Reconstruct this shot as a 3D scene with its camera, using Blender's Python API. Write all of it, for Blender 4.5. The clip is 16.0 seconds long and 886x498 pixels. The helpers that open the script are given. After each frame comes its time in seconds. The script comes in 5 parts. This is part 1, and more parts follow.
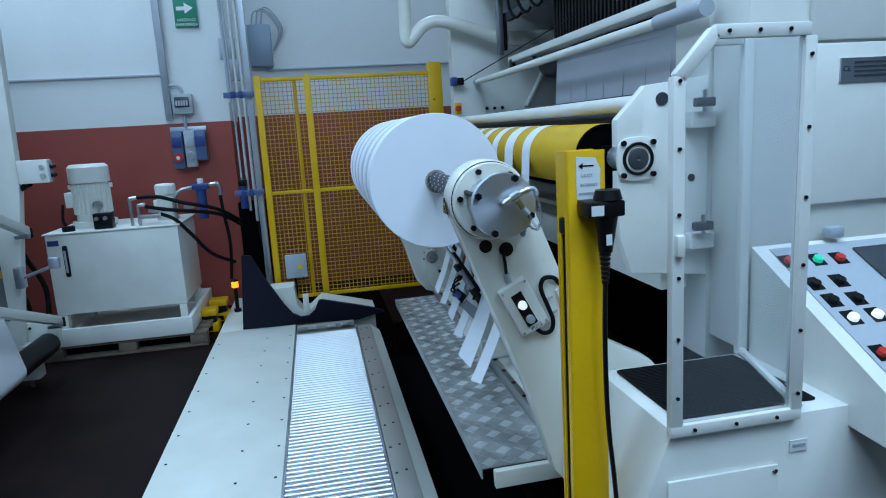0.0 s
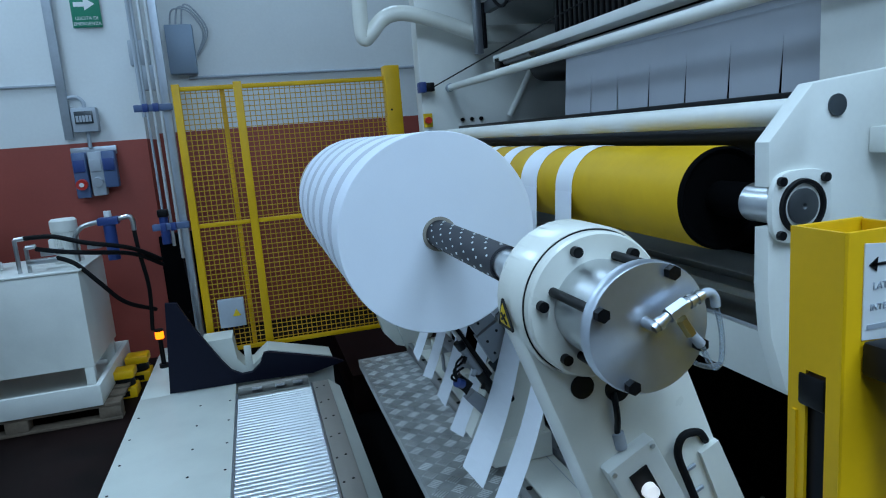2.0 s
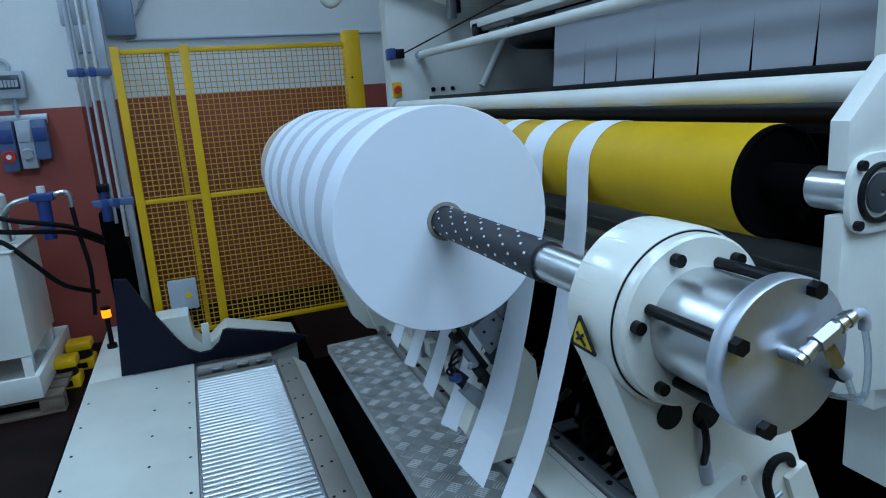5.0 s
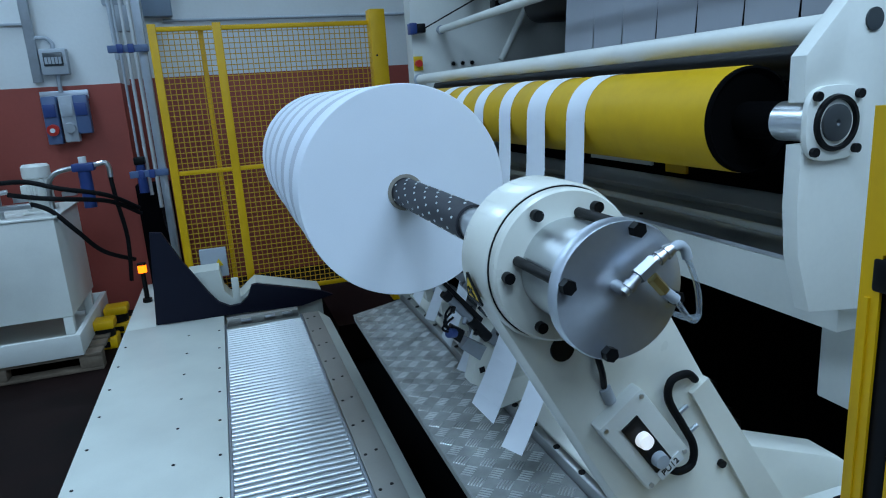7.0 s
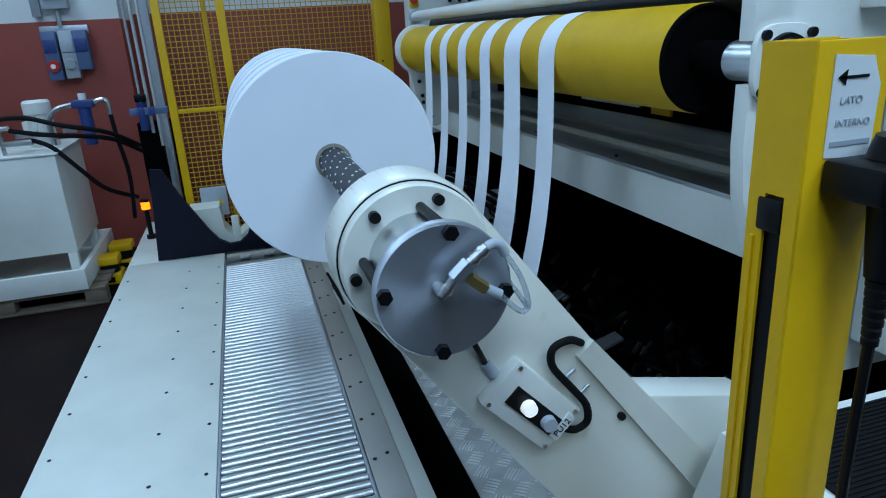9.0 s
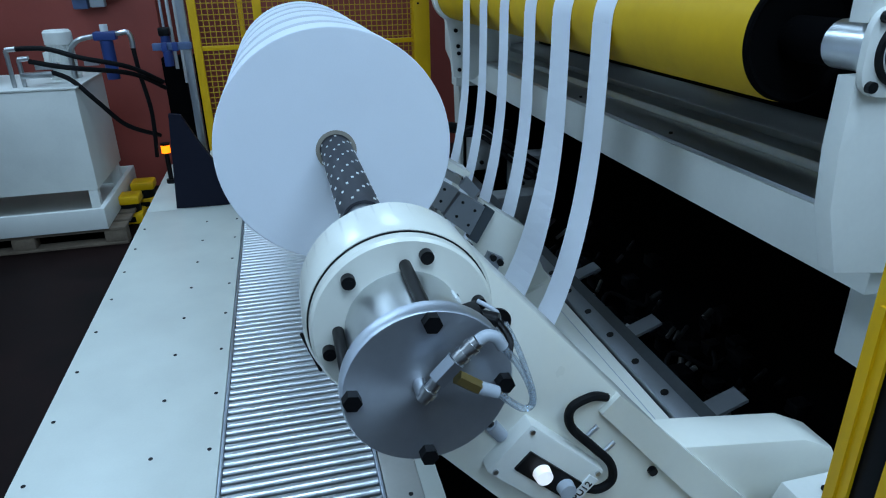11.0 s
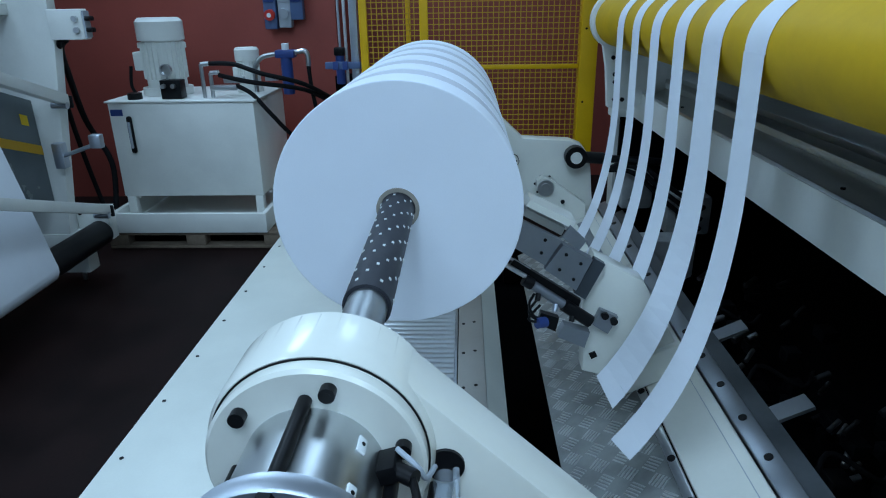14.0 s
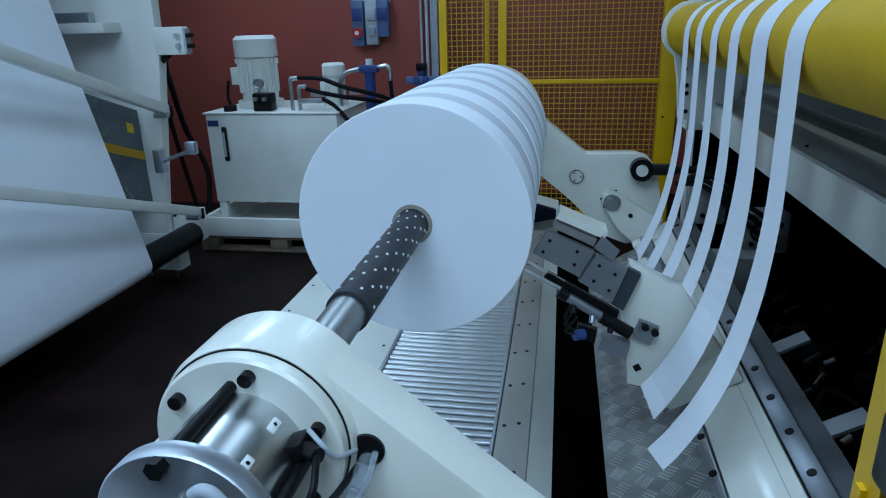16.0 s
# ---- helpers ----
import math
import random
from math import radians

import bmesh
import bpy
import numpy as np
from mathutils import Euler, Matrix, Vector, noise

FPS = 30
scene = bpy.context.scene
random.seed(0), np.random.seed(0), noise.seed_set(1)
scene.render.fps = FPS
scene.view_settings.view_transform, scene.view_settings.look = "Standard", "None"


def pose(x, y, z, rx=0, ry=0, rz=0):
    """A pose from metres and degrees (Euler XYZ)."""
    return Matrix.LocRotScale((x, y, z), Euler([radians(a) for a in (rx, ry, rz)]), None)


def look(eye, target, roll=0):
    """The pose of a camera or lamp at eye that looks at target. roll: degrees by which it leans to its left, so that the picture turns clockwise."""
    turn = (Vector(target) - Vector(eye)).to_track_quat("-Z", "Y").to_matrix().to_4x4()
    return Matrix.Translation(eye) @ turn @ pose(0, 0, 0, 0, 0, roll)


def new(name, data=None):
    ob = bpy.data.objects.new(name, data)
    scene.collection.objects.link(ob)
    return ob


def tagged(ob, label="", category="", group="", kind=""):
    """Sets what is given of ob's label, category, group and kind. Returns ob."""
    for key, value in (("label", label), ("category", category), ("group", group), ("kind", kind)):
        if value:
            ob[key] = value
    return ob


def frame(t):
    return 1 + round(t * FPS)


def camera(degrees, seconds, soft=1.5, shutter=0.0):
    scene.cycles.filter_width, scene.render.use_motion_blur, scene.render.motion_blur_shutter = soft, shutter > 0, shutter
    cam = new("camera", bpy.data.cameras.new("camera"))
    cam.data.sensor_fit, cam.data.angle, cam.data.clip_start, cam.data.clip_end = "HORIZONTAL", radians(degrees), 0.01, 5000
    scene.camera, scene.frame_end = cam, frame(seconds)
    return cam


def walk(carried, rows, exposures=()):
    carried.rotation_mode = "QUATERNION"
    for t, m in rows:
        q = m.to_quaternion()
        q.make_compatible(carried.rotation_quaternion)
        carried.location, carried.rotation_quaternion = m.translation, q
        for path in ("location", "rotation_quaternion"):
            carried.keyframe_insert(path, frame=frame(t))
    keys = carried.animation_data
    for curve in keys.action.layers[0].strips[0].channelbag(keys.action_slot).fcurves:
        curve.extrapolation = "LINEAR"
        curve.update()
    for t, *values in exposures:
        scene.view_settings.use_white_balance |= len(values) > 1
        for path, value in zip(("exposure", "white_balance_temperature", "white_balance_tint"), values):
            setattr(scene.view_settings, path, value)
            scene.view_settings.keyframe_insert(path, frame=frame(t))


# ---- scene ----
cam = camera(68.3, 16.0, 1.1)
PATH = [
    (0, (0.732, -0.097, 1.735), (1.093, 1.836, 1.372), -3.4),
    (0.5, (0.760, 0.188, 1.735), (1.124, 2.117, 1.352), -2.8),
    (1, (0.729, 0.474, 1.757), (1.159, 2.386, 1.359), -2.1),
    (1.5, (0.725, 0.678, 1.776), (1.163, 2.596, 1.413), -2.9),
    (2, (0.755, 0.846, 1.792), (1.286, 2.742, 1.442), -4.5),
    (2.5, (0.746, 0.952, 1.834), (1.244, 2.857, 1.486), -4.9),
    (3, (0.716, 1.025, 1.841), (1.251, 2.906, 1.418), -4.5),
    (3.5, (0.699, 1.069, 1.840), (1.313, 2.914, 1.374), -4.3),
    (4, (0.684, 1.081, 1.833), (1.356, 2.910, 1.381), -4.3),
    (6.5, (0.653, 0.991, 1.743), (1.332, 2.816, 1.285), -3.8),
    (7, (0.658, 0.898, 1.709), (1.253, 2.748, 1.238), -3.8),
    (7.5, (0.673, 0.835, 1.686), (1.214, 2.702, 1.214), -4.2),
    (8, (0.721, 0.820, 1.679), (1.279, 2.675, 1.181), -4.4),
    (8.5, (0.777, 0.832, 1.679), (1.345, 2.668, 1.123), -3.9),
    (9, (0.780, 0.832, 1.694), (1.304, 2.655, 1.061), -3.4),
    (11.5, (0.829, 1.076, 1.731), (1.256, 2.861, 0.935), -1.0),
    (12, (0.817, 1.114, 1.724), (1.256, 2.901, 0.942), -1.0),
    (12.5, (0.822, 1.116, 1.721), (1.231, 2.922, 0.965), -1.3),
    (13, (0.907, 1.139, 1.711), (1.207, 2.975, 0.978), -1.1),
    (13.5, (0.973, 1.133, 1.709), (1.098, 2.993, 0.985), -0.3),
    (14, (1.020, 1.160, 1.712), (0.951, 3.026, 0.994), -0.9),
    (14.5, (1.075, 1.148, 1.705), (0.900, 3.015, 1.010), -1.5),
    (15, (1.100, 1.135, 1.693), (0.839, 3.001, 1.019), -1.9),
    (15.5, (1.138, 1.122, 1.677), (0.815, 2.981, 1.015), -2.0),
    (16, (1.156, 1.117, 1.671), (0.814, 2.975, 1.014), -1.6),
]
walk(cam, [(t, look(eye, target, roll)) for t, eye, target, roll in PATH], [(0, 0.26), (1, 0.18), (3, 0.07), (12.5, 0.06), (16, -0.02)])

import functools

# ---- world and light ----
world = bpy.data.worlds.new("hall")
scene.world = world
world.use_nodes = True
world.node_tree.nodes["Background"].inputs[0].default_value = (0.34, 0.60, 1.0, 1)
world.node_tree.nodes["Background"].inputs[1].default_value = 0.02
scene.view_settings.exposure = 0.0

FLOOR = 0.03
CEILING = 5.6


def ceiling_lamp(x, y, length, watts):
    data = bpy.data.lights.new("unseen_hall_lamp", "AREA")
    data.shape, data.size, data.size_y = "RECTANGLE", 1.1, length
    data.energy, data.color = watts, (0.50, 0.738, 1.0)
    ob = new("unseen_hall_lamp", data)
    ob.matrix_world = pose(x, y, CEILING - 0.25)


# Unseen lamps placed to suit; the two at y 6 brighten the back wall.
LAMPS = ((-2.2, 2.4, 78), (-1.7, 6.0, 84), (0.6, 0.2, 112), (1.6, 6.5, 36), (3.4, -0.6, 92), (-0.9, -2.3, 74), (2.1, -2.3, 96))
for lx, ly, watts in LAMPS:
    ceiling_lamp(lx, ly, 3.0 if ly < 5 else 1.8, watts)


# ---- materials ----
def material(name, colour, rough=0.5, metal=0.0, grain=0.0, scale=60.0, bump=0.0, stain=0.0, stain_scale=3.0, coat=0.0, spec=0.5, per_object=0.0):
    m = bpy.data.materials.new(name)
    m.use_nodes = True
    nodes, links = m.node_tree.nodes, m.node_tree.links
    b = nodes["Principled BSDF"]
    b.inputs["Roughness"].default_value, b.inputs["Metallic"].default_value = rough, metal
    b.inputs["Coat Weight"].default_value = coat
    b.inputs["Specular IOR Level"].default_value = spec
    b.inputs["Base Color"].default_value = (*colour, 1)
    m.diffuse_color = (*colour, 1)
    coords = nodes.new("ShaderNodeTexCoord")
    fine = nodes.new("ShaderNodeTexNoise")
    fine.inputs["Scale"].default_value, fine.inputs["Detail"].default_value = scale, 4.0
    links.new(coords.outputs["Object"], fine.inputs["Vector"])
    big = nodes.new("ShaderNodeTexNoise")
    big.inputs["Scale"].default_value, big.inputs["Detail"].default_value = stain_scale, 5.0
    links.new(coords.outputs["Object"], big.inputs["Vector"])
    mix = nodes.new("ShaderNodeMix")
    mix.data_type = "RGBA"
    mix.inputs[6].default_value = tuple(c * (1 - stain) for c in colour) + (1,)
    mix.inputs[7].default_value = tuple(min(1.0, c * (1 + 0.4 * stain)) for c in colour) + (1,)
    ramp = nodes.new("ShaderNodeMapRange")
    ramp.inputs[1].default_value, ramp.inputs[2].default_value = 0.32, 0.62
    links.new(big.outputs["Fac"], ramp.inputs[0])
    links.new(ramp.outputs[0], mix.inputs[0])
    last = mix.outputs[2]
    if grain or per_object:
        speck = nodes.new("ShaderNodeHueSaturation")
        value = nodes.new("ShaderNodeMapRange")
        value.inputs[3].default_value, value.inputs[4].default_value = 1 - grain, 1 + grain
        links.new(fine.outputs["Fac"], value.inputs[0])
        out = value.outputs[0]
        if per_object:
            info = nodes.new("ShaderNodeObjectInfo")
            vary = nodes.new("ShaderNodeMapRange")
            vary.inputs[3].default_value, vary.inputs[4].default_value = 1 - per_object, 1 + per_object
            links.new(info.outputs["Random"], vary.inputs[0])
            times = nodes.new("ShaderNodeMath")
            times.operation = "MULTIPLY"
            links.new(out, times.inputs[0])
            links.new(vary.outputs[0], times.inputs[1])
            out = times.outputs[0]
        links.new(out, speck.inputs["Value"])
        links.new(last, speck.inputs["Color"])
        last = speck.outputs[0]
    links.new(last, b.inputs["Base Color"])
    rough_map = nodes.new("ShaderNodeMapRange")
    rough_map.inputs[3].default_value, rough_map.inputs[4].default_value = max(0.02, rough - 0.08), min(1, rough + 0.1)
    links.new(big.outputs["Fac"], rough_map.inputs[0])
    links.new(rough_map.outputs[0], b.inputs["Roughness"])
    if bump:
        relief = nodes.new("ShaderNodeBump")
        relief.inputs["Strength"].default_value, relief.inputs["Distance"].default_value = bump, 0.002
        links.new(fine.outputs["Fac"], relief.inputs["Height"])
        links.new(relief.outputs[0], b.inputs["Normal"])
    return m


def brushed(name, colour, rough, stretch):
    m = material(name, colour, rough, 1.0, 0.06, 40, 0.0, 0.08)
    nodes, links = m.node_tree.nodes, m.node_tree.links
    coords, mapping, lines = nodes.new("ShaderNodeTexCoord"), nodes.new("ShaderNodeMapping"), nodes.new("ShaderNodeTexNoise")
    mapping.inputs["Scale"].default_value = stretch
    lines.inputs["Scale"].default_value, lines.inputs["Detail"].default_value = 30, 3
    relief = nodes.new("ShaderNodeBump")
    relief.inputs["Strength"].default_value, relief.inputs["Distance"].default_value = 0.25, 0.001
    links.new(coords.outputs["Object"], mapping.inputs[0])
    links.new(mapping.outputs[0], lines.inputs["Vector"])
    links.new(lines.outputs["Fac"], relief.inputs["Height"])
    links.new(relief.outputs[0], nodes["Principled BSDF"].inputs["Normal"])
    return m


def glow(name, colour, strength):
    m = material(name, colour, 0.3)
    b = m.node_tree.nodes["Principled BSDF"]
    b.inputs["Emission Color"].default_value, b.inputs["Emission Strength"].default_value = (*colour, 1), strength
    return m


def clear(name, colour, alpha_like, rough=0.05):
    """A thin clear sheet: mostly see-through, with a weak gloss."""
    m = bpy.data.materials.new(name)
    m.use_nodes = True
    nodes, links = m.node_tree.nodes, m.node_tree.links
    nodes.remove(nodes["Principled BSDF"])
    through_it, gloss, haze = nodes.new("ShaderNodeBsdfTransparent"), nodes.new("ShaderNodeBsdfGlossy"), nodes.new("ShaderNodeBsdfDiffuse")
    through_it.inputs[0].default_value, gloss.inputs["Roughness"].default_value = (*colour, 1), rough
    haze.inputs[0].default_value = (0.6, 0.65, 0.7, 1)
    one, two, fres = nodes.new("ShaderNodeMixShader"), nodes.new("ShaderNodeMixShader"), nodes.new("ShaderNodeFresnel")
    fres.inputs[0].default_value = 1.45
    one.inputs[0].default_value = alpha_like
    links.new(through_it.outputs[0], one.inputs[1])
    links.new(haze.outputs[0], one.inputs[2])
    weak = nodes.new("ShaderNodeMath")
    weak.operation, weak.inputs[1].default_value = "MULTIPLY", 0.5
    links.new(fres.outputs[0], weak.inputs[0])
    links.new(weak.outputs[0], two.inputs[0])
    links.new(one.outputs[0], two.inputs[1])
    links.new(gloss.outputs[0], two.inputs[2])
    links.new(two.outputs[0], nodes["Material Output"].inputs[0])
    return m


WHITE = material("machine_white_paint", (0.74, 0.75, 0.71), 0.42, 0, 0.03, 90, 0.05, 0.06, 4)
CREAM = material("arm_white_paint", (0.76, 0.76, 0.69), 0.30, 0, 0.02, 90, 0.03, 0.06, 5, coat=0.45)
TABLE_WHITE = material("table_white_paint", (0.70, 0.72, 0.66), 0.45, 0, 0.03, 120, 0.06, 0.07, 3)
WALL_WHITE = material("wall_white_plaster", (0.72, 0.74, 0.74), 0.8, 0, 0.04, 40, 0.2, 0.05, 1.2)
# Grey of the unseen walls and ceiling, chosen to limit bounced light.
HALL_GREY = material("unseen_hall_grey", (0.16, 0.17, 0.18), 0.7, 0, 0.05, 20, 0.1, 0.1, 1.0)
WALL_RED = material("wall_oxide_red_paint", (0.32, 0.062, 0.045), 0.55, 0, 0.06, 40, 0.2, 0.12, 1.5)
FLOOR_PAINT = material("floor_dark_resin", (0.012, 0.0060, 0.0055), 0.55, 0, 0.2, 70, 0.1, 0.5, 2.5, spec=0.07)
YELLOW = material("yellow_paint", (0.76, 0.43, 0.003), 0.42, 0, 0.05, 80, 0.05, 0.10, 4, spec=0.35)
MESH_YELLOW = material("mesh_yellow_paint", (0.62, 0.34, 0.010), 0.5, 0, 0.05, 80)
DRUM_YELLOW = material("drum_yellow_rubber", (0.60, 0.36, 0.004), 0.52, 0, 0.05, 50, 0.05, 0.12, 5, spec=0.3)
PAPER = material("white_paper", (0.80, 0.83, 0.88), 0.75, 0, 0.015, 200, 0.05, 0.02, 8)
ROLL_FACE = material("paper_roll_edges", (0.78, 0.82, 0.89), 0.8, 0, 0.02, 300, 0.1, 0.02, 6)
CARD = material("core_cardboard", (0.30, 0.27, 0.23), 0.8, 0, 0.08, 60)
BLACK = material("black_plastic", (0.005, 0.005, 0.006), 0.38, 0, 0.1, 80, spec=0.2)
RUBBER = material("black_rubber", (0.006, 0.006, 0.007), 0.7, 0, 0.2, 90, 0.2, spec=0.15)
# Near-black for black parts, and for shade put into inner panels and gaps.
DARK = material("black_parts_and_shade", (0.002, 0.002, 0.0024), 0.85, 0, 0.2, 20, spec=0.03)
NAVY = material("dark_blue_steel_plate", (0.006, 0.007, 0.018), 0.6, 0, 0.1, 40, spec=0.2)
SHAFT = material("dark_shaft_rubber", (0.022, 0.023, 0.030), 0.5, 0, 0.2, 90, 0.1, spec=0.35)
STEEL = material("steel", (0.55, 0.56, 0.57), 0.3, 1.0, 0.05, 60, 0.03, 0.08)
ZINC = material("zinc_steel", (0.50, 0.54, 0.60), 0.42, 1.0, 0.08, 50, 0.05, 0.15)
ALU = material("grey_aluminium", (0.30, 0.32, 0.35), 0.42, 0.8, 0.05, 60, 0.03, 0.08)
# Bars take a brighter metal than the plate between them.
TREAD_BAR = material("bright_tread_bars", (0.67, 0.68, 0.67), 0.32, 0.78, 0.10, 50, 0.05, 0.2, 7)
TREAD = material("tread_plate_aluminium", (0.36, 0.37, 0.36), 0.42, 0.5, 0.14, 50, 0.1, 0.3, 7)
PLATE_GREY = material("stainless_side_plate", (0.40, 0.39, 0.36), 0.5, 0.6, 0.04, 60, 0.03, 0.08)
TURNED = brushed("turned_steel", (0.60, 0.62, 0.63), 0.30, (1, 6, 1))
TURNED.node_tree.nodes["Principled BSDF"].inputs["Normal"].links[0].from_node.inputs["Strength"].default_value = 0.06
CAP_STEEL = material("machined_cap_steel", (0.54, 0.58, 0.64), 0.36, 0.85, 0.05, 120, 0.03, 0.12, 6)
facing = CAP_STEEL.node_tree.nodes.new("ShaderNodeTangent")
facing.direction_type, facing.axis = "RADIAL", "Y"
CAP_STEEL.node_tree.nodes["Principled BSDF"].inputs["Anisotropic"].default_value = 0.8
CAP_STEEL.node_tree.links.new(facing.outputs[0], CAP_STEEL.node_tree.nodes["Principled BSDF"].inputs["Tangent"])
# Bands between the white rolls get a greyer paper colour.
BAND_PAPER = material("greyer_band_paper", (0.56, 0.58, 0.64), 0.85, 0, 0.02, 200, 0.05, 0.03, 8)
# White paper with the shade under the upper machinery put into the colour.
SHADED_PAPER = material("shaded_white_paper", (0.40, 0.42, 0.46), 0.85, 0, 0.02, 200, 0.05, 0.03, 8)
TAN_CARD = material("tan_card_disc", (0.55, 0.48, 0.38), 0.7, 0, 0.05, 60, 0.05, 0.1, 6)
ROLLER = brushed("galvanised_roller", (0.66, 0.68, 0.70), 0.28, (12, 1, 1))
ROLLER.node_tree.nodes["Principled BSDF"].inputs["Metallic"].default_value = 0.82
CHANNEL = brushed("stainless_channel", (0.62, 0.63, 0.60), 0.45, (20, 1, 1))
DARK_STEEL = material("dark_oiled_steel", (0.10, 0.11, 0.12), 0.45, 0.7, 0.1, 60, 0.05, 0.2)
PALE_BLUE = material("pale_blue_grey_sheet_steel", (0.24, 0.31, 0.40), 0.45, 0.2, 0.04, 60)
FAINT_GREY = material("grey_cast_housing", (0.30, 0.31, 0.31), 0.5, 0, 0.1, 40, 0.1, 0.3, 8)
BLUE = material("blue_plastic", (0.02, 0.05, 0.20), 0.4)
BLUE_GREY = material("blue_grey_plastic", (0.08, 0.13, 0.26), 0.4, 0, 0.04, 60)
PIPE = material("bright_pipe_steel", (0.62, 0.64, 0.66), 0.38, 0.3, 0.05, 60)
GREY = material("grey_plastic", (0.38, 0.42, 0.47), 0.5, 0, 0.04, 60)
DARK_GREY = material("dark_grey_screen", (0.04, 0.05, 0.06), 0.25)
RED = material("red_plastic", (0.55, 0.03, 0.02), 0.35)
GREEN = material("sign_green", (0.0, 0.20, 0.11), 0.5)
SIGN_WHITE = material("sign_white", (0.75, 0.78, 0.78), 0.5)
WARNING = material("warning_yellow", (0.75, 0.50, 0.01), 0.5)
WOOD = material("pallet_wood", (0.16, 0.12, 0.085), 0.8, 0, 0.25, 60, 0.4, 0.3, 8)
GREEN_BUTTON = glow("green_button", (0.02, 0.55, 0.35), 0.35)
LAMP_WHITE = glow("white_button_lamp", (0.9, 0.95, 1.0), 0.5)
AMBER = glow("amber_beacon", (1.0, 0.17, 0.004), 3.0)
SHEET = clear("polycarbonate", (0.92, 0.94, 0.96), 0.05, 0.10)
TUBE_CLEAR = clear("clear_hose", (0.85, 0.9, 0.95), 0.20)
GLASS_GREY = material("grey_guard_sheet", (0.10, 0.12, 0.13), 0.25, 0, 0.05, 30, 0, 0.1)
LAMP_TUBE = glow("ceiling_lamp_tube", (0.50, 0.738, 1.0), 0.6)


# ---- helpers for shapes ----
ORIGIN = {}


def box(bm, x0, x1, y0, y1, z0, z1, bevel=0.0, turn=None):
    """A box with worn edges. turn: (angle about y in degrees, x, z) applied after."""
    corners = [bm.verts.new((x, y, z)) for x in (x0, x1) for y in (y0, y1) for z in (z0, z1)]
    quads = [(0, 1, 3, 2), (4, 6, 7, 5), (0, 4, 5, 1), (2, 3, 7, 6), (0, 2, 6, 4), (1, 5, 7, 3)]
    faces = [bm.faces.new([corners[i] for i in q]) for q in quads]
    made = corners
    if bevel:
        edges = list({e for f in faces for e in f.edges})
        out = bmesh.ops.bevel(bm, geom=edges, offset=bevel, segments=2, affect="EDGES", profile=0.5)
        made = list({v for f in out["faces"] for v in f.verts} | {v for v in corners if v.is_valid})
    if turn:
        swing(bm, made, *turn)
    return made


def swing(bm, verts, angle, x, z):
    m = Matrix.Translation((x, 0, z)) @ Matrix.Rotation(radians(angle), 4, "Y") @ Matrix.Translation((-x, 0, -z))
    bmesh.ops.transform(bm, matrix=m, verts=verts)


def rod(bm, a, b, r, n=16, r2=None, caps=True):
    a, b = Vector(a), Vector(b)
    m = Matrix.Translation((a + b) / 2) @ (b - a).to_track_quat("Z", "Y").to_matrix().to_4x4()
    return bmesh.ops.create_cone(bm, cap_ends=caps, segments=n, radius1=r, radius2=r if r2 is None else r2, depth=(b - a).length, matrix=m)["verts"]


def ring(bm, centre, outer, inner, y0, y1, n=40):
    """A washer or pipe round an axis along y."""
    x, z = centre
    loops = []
    for r, y in ((outer, y0), (outer, y1), (inner, y1), (inner, y0)):
        loops.append([bm.verts.new((x + r * math.cos(2 * math.pi * i / n), y, z + r * math.sin(2 * math.pi * i / n))) for i in range(n)])
    for k in range(4):
        p, q = loops[k], loops[(k + 1) % 4]
        for i in range(n):
            bm.faces.new((p[i], q[i], q[(i + 1) % n], p[(i + 1) % n]))


def lathe(bm, centre, profile, n=48):
    """Turns (y, r) rows round an axis along y."""
    x, z = centre
    loops = []
    for y, r in profile:
        loops.append([bm.verts.new((x + max(r, 1e-4) * math.cos(2 * math.pi * i / n), y, z + max(r, 1e-4) * math.sin(2 * math.pi * i / n))) for i in range(n)])
    for p, q in zip(loops, loops[1:]):
        for i in range(n):
            bm.faces.new((p[i], q[i], q[(i + 1) % n], p[(i + 1) % n]))


def slab(bm, outline, y0, y1, bevel=0.0):
    """An (x, z) outline given thickness along y."""
    front = bm.faces.new([bm.verts.new((x, y0, z)) for x, z in outline])
    out = bmesh.ops.extrude_face_region(bm, geom=[front])
    moved = [v for v in out["geom"] if isinstance(v, bmesh.types.BMVert)]
    bmesh.ops.translate(bm, vec=(0, y1 - y0, 0), verts=moved)
    if bevel:
        rim = [e for e in bm.edges if abs(e.verts[0].co.y - e.verts[1].co.y) < 1e-6 and any(len(f.verts) > 4 for f in e.link_faces)]
        bmesh.ops.bevel(bm, geom=rim, offset=bevel, segments=2, affect="EDGES", profile=0.5)


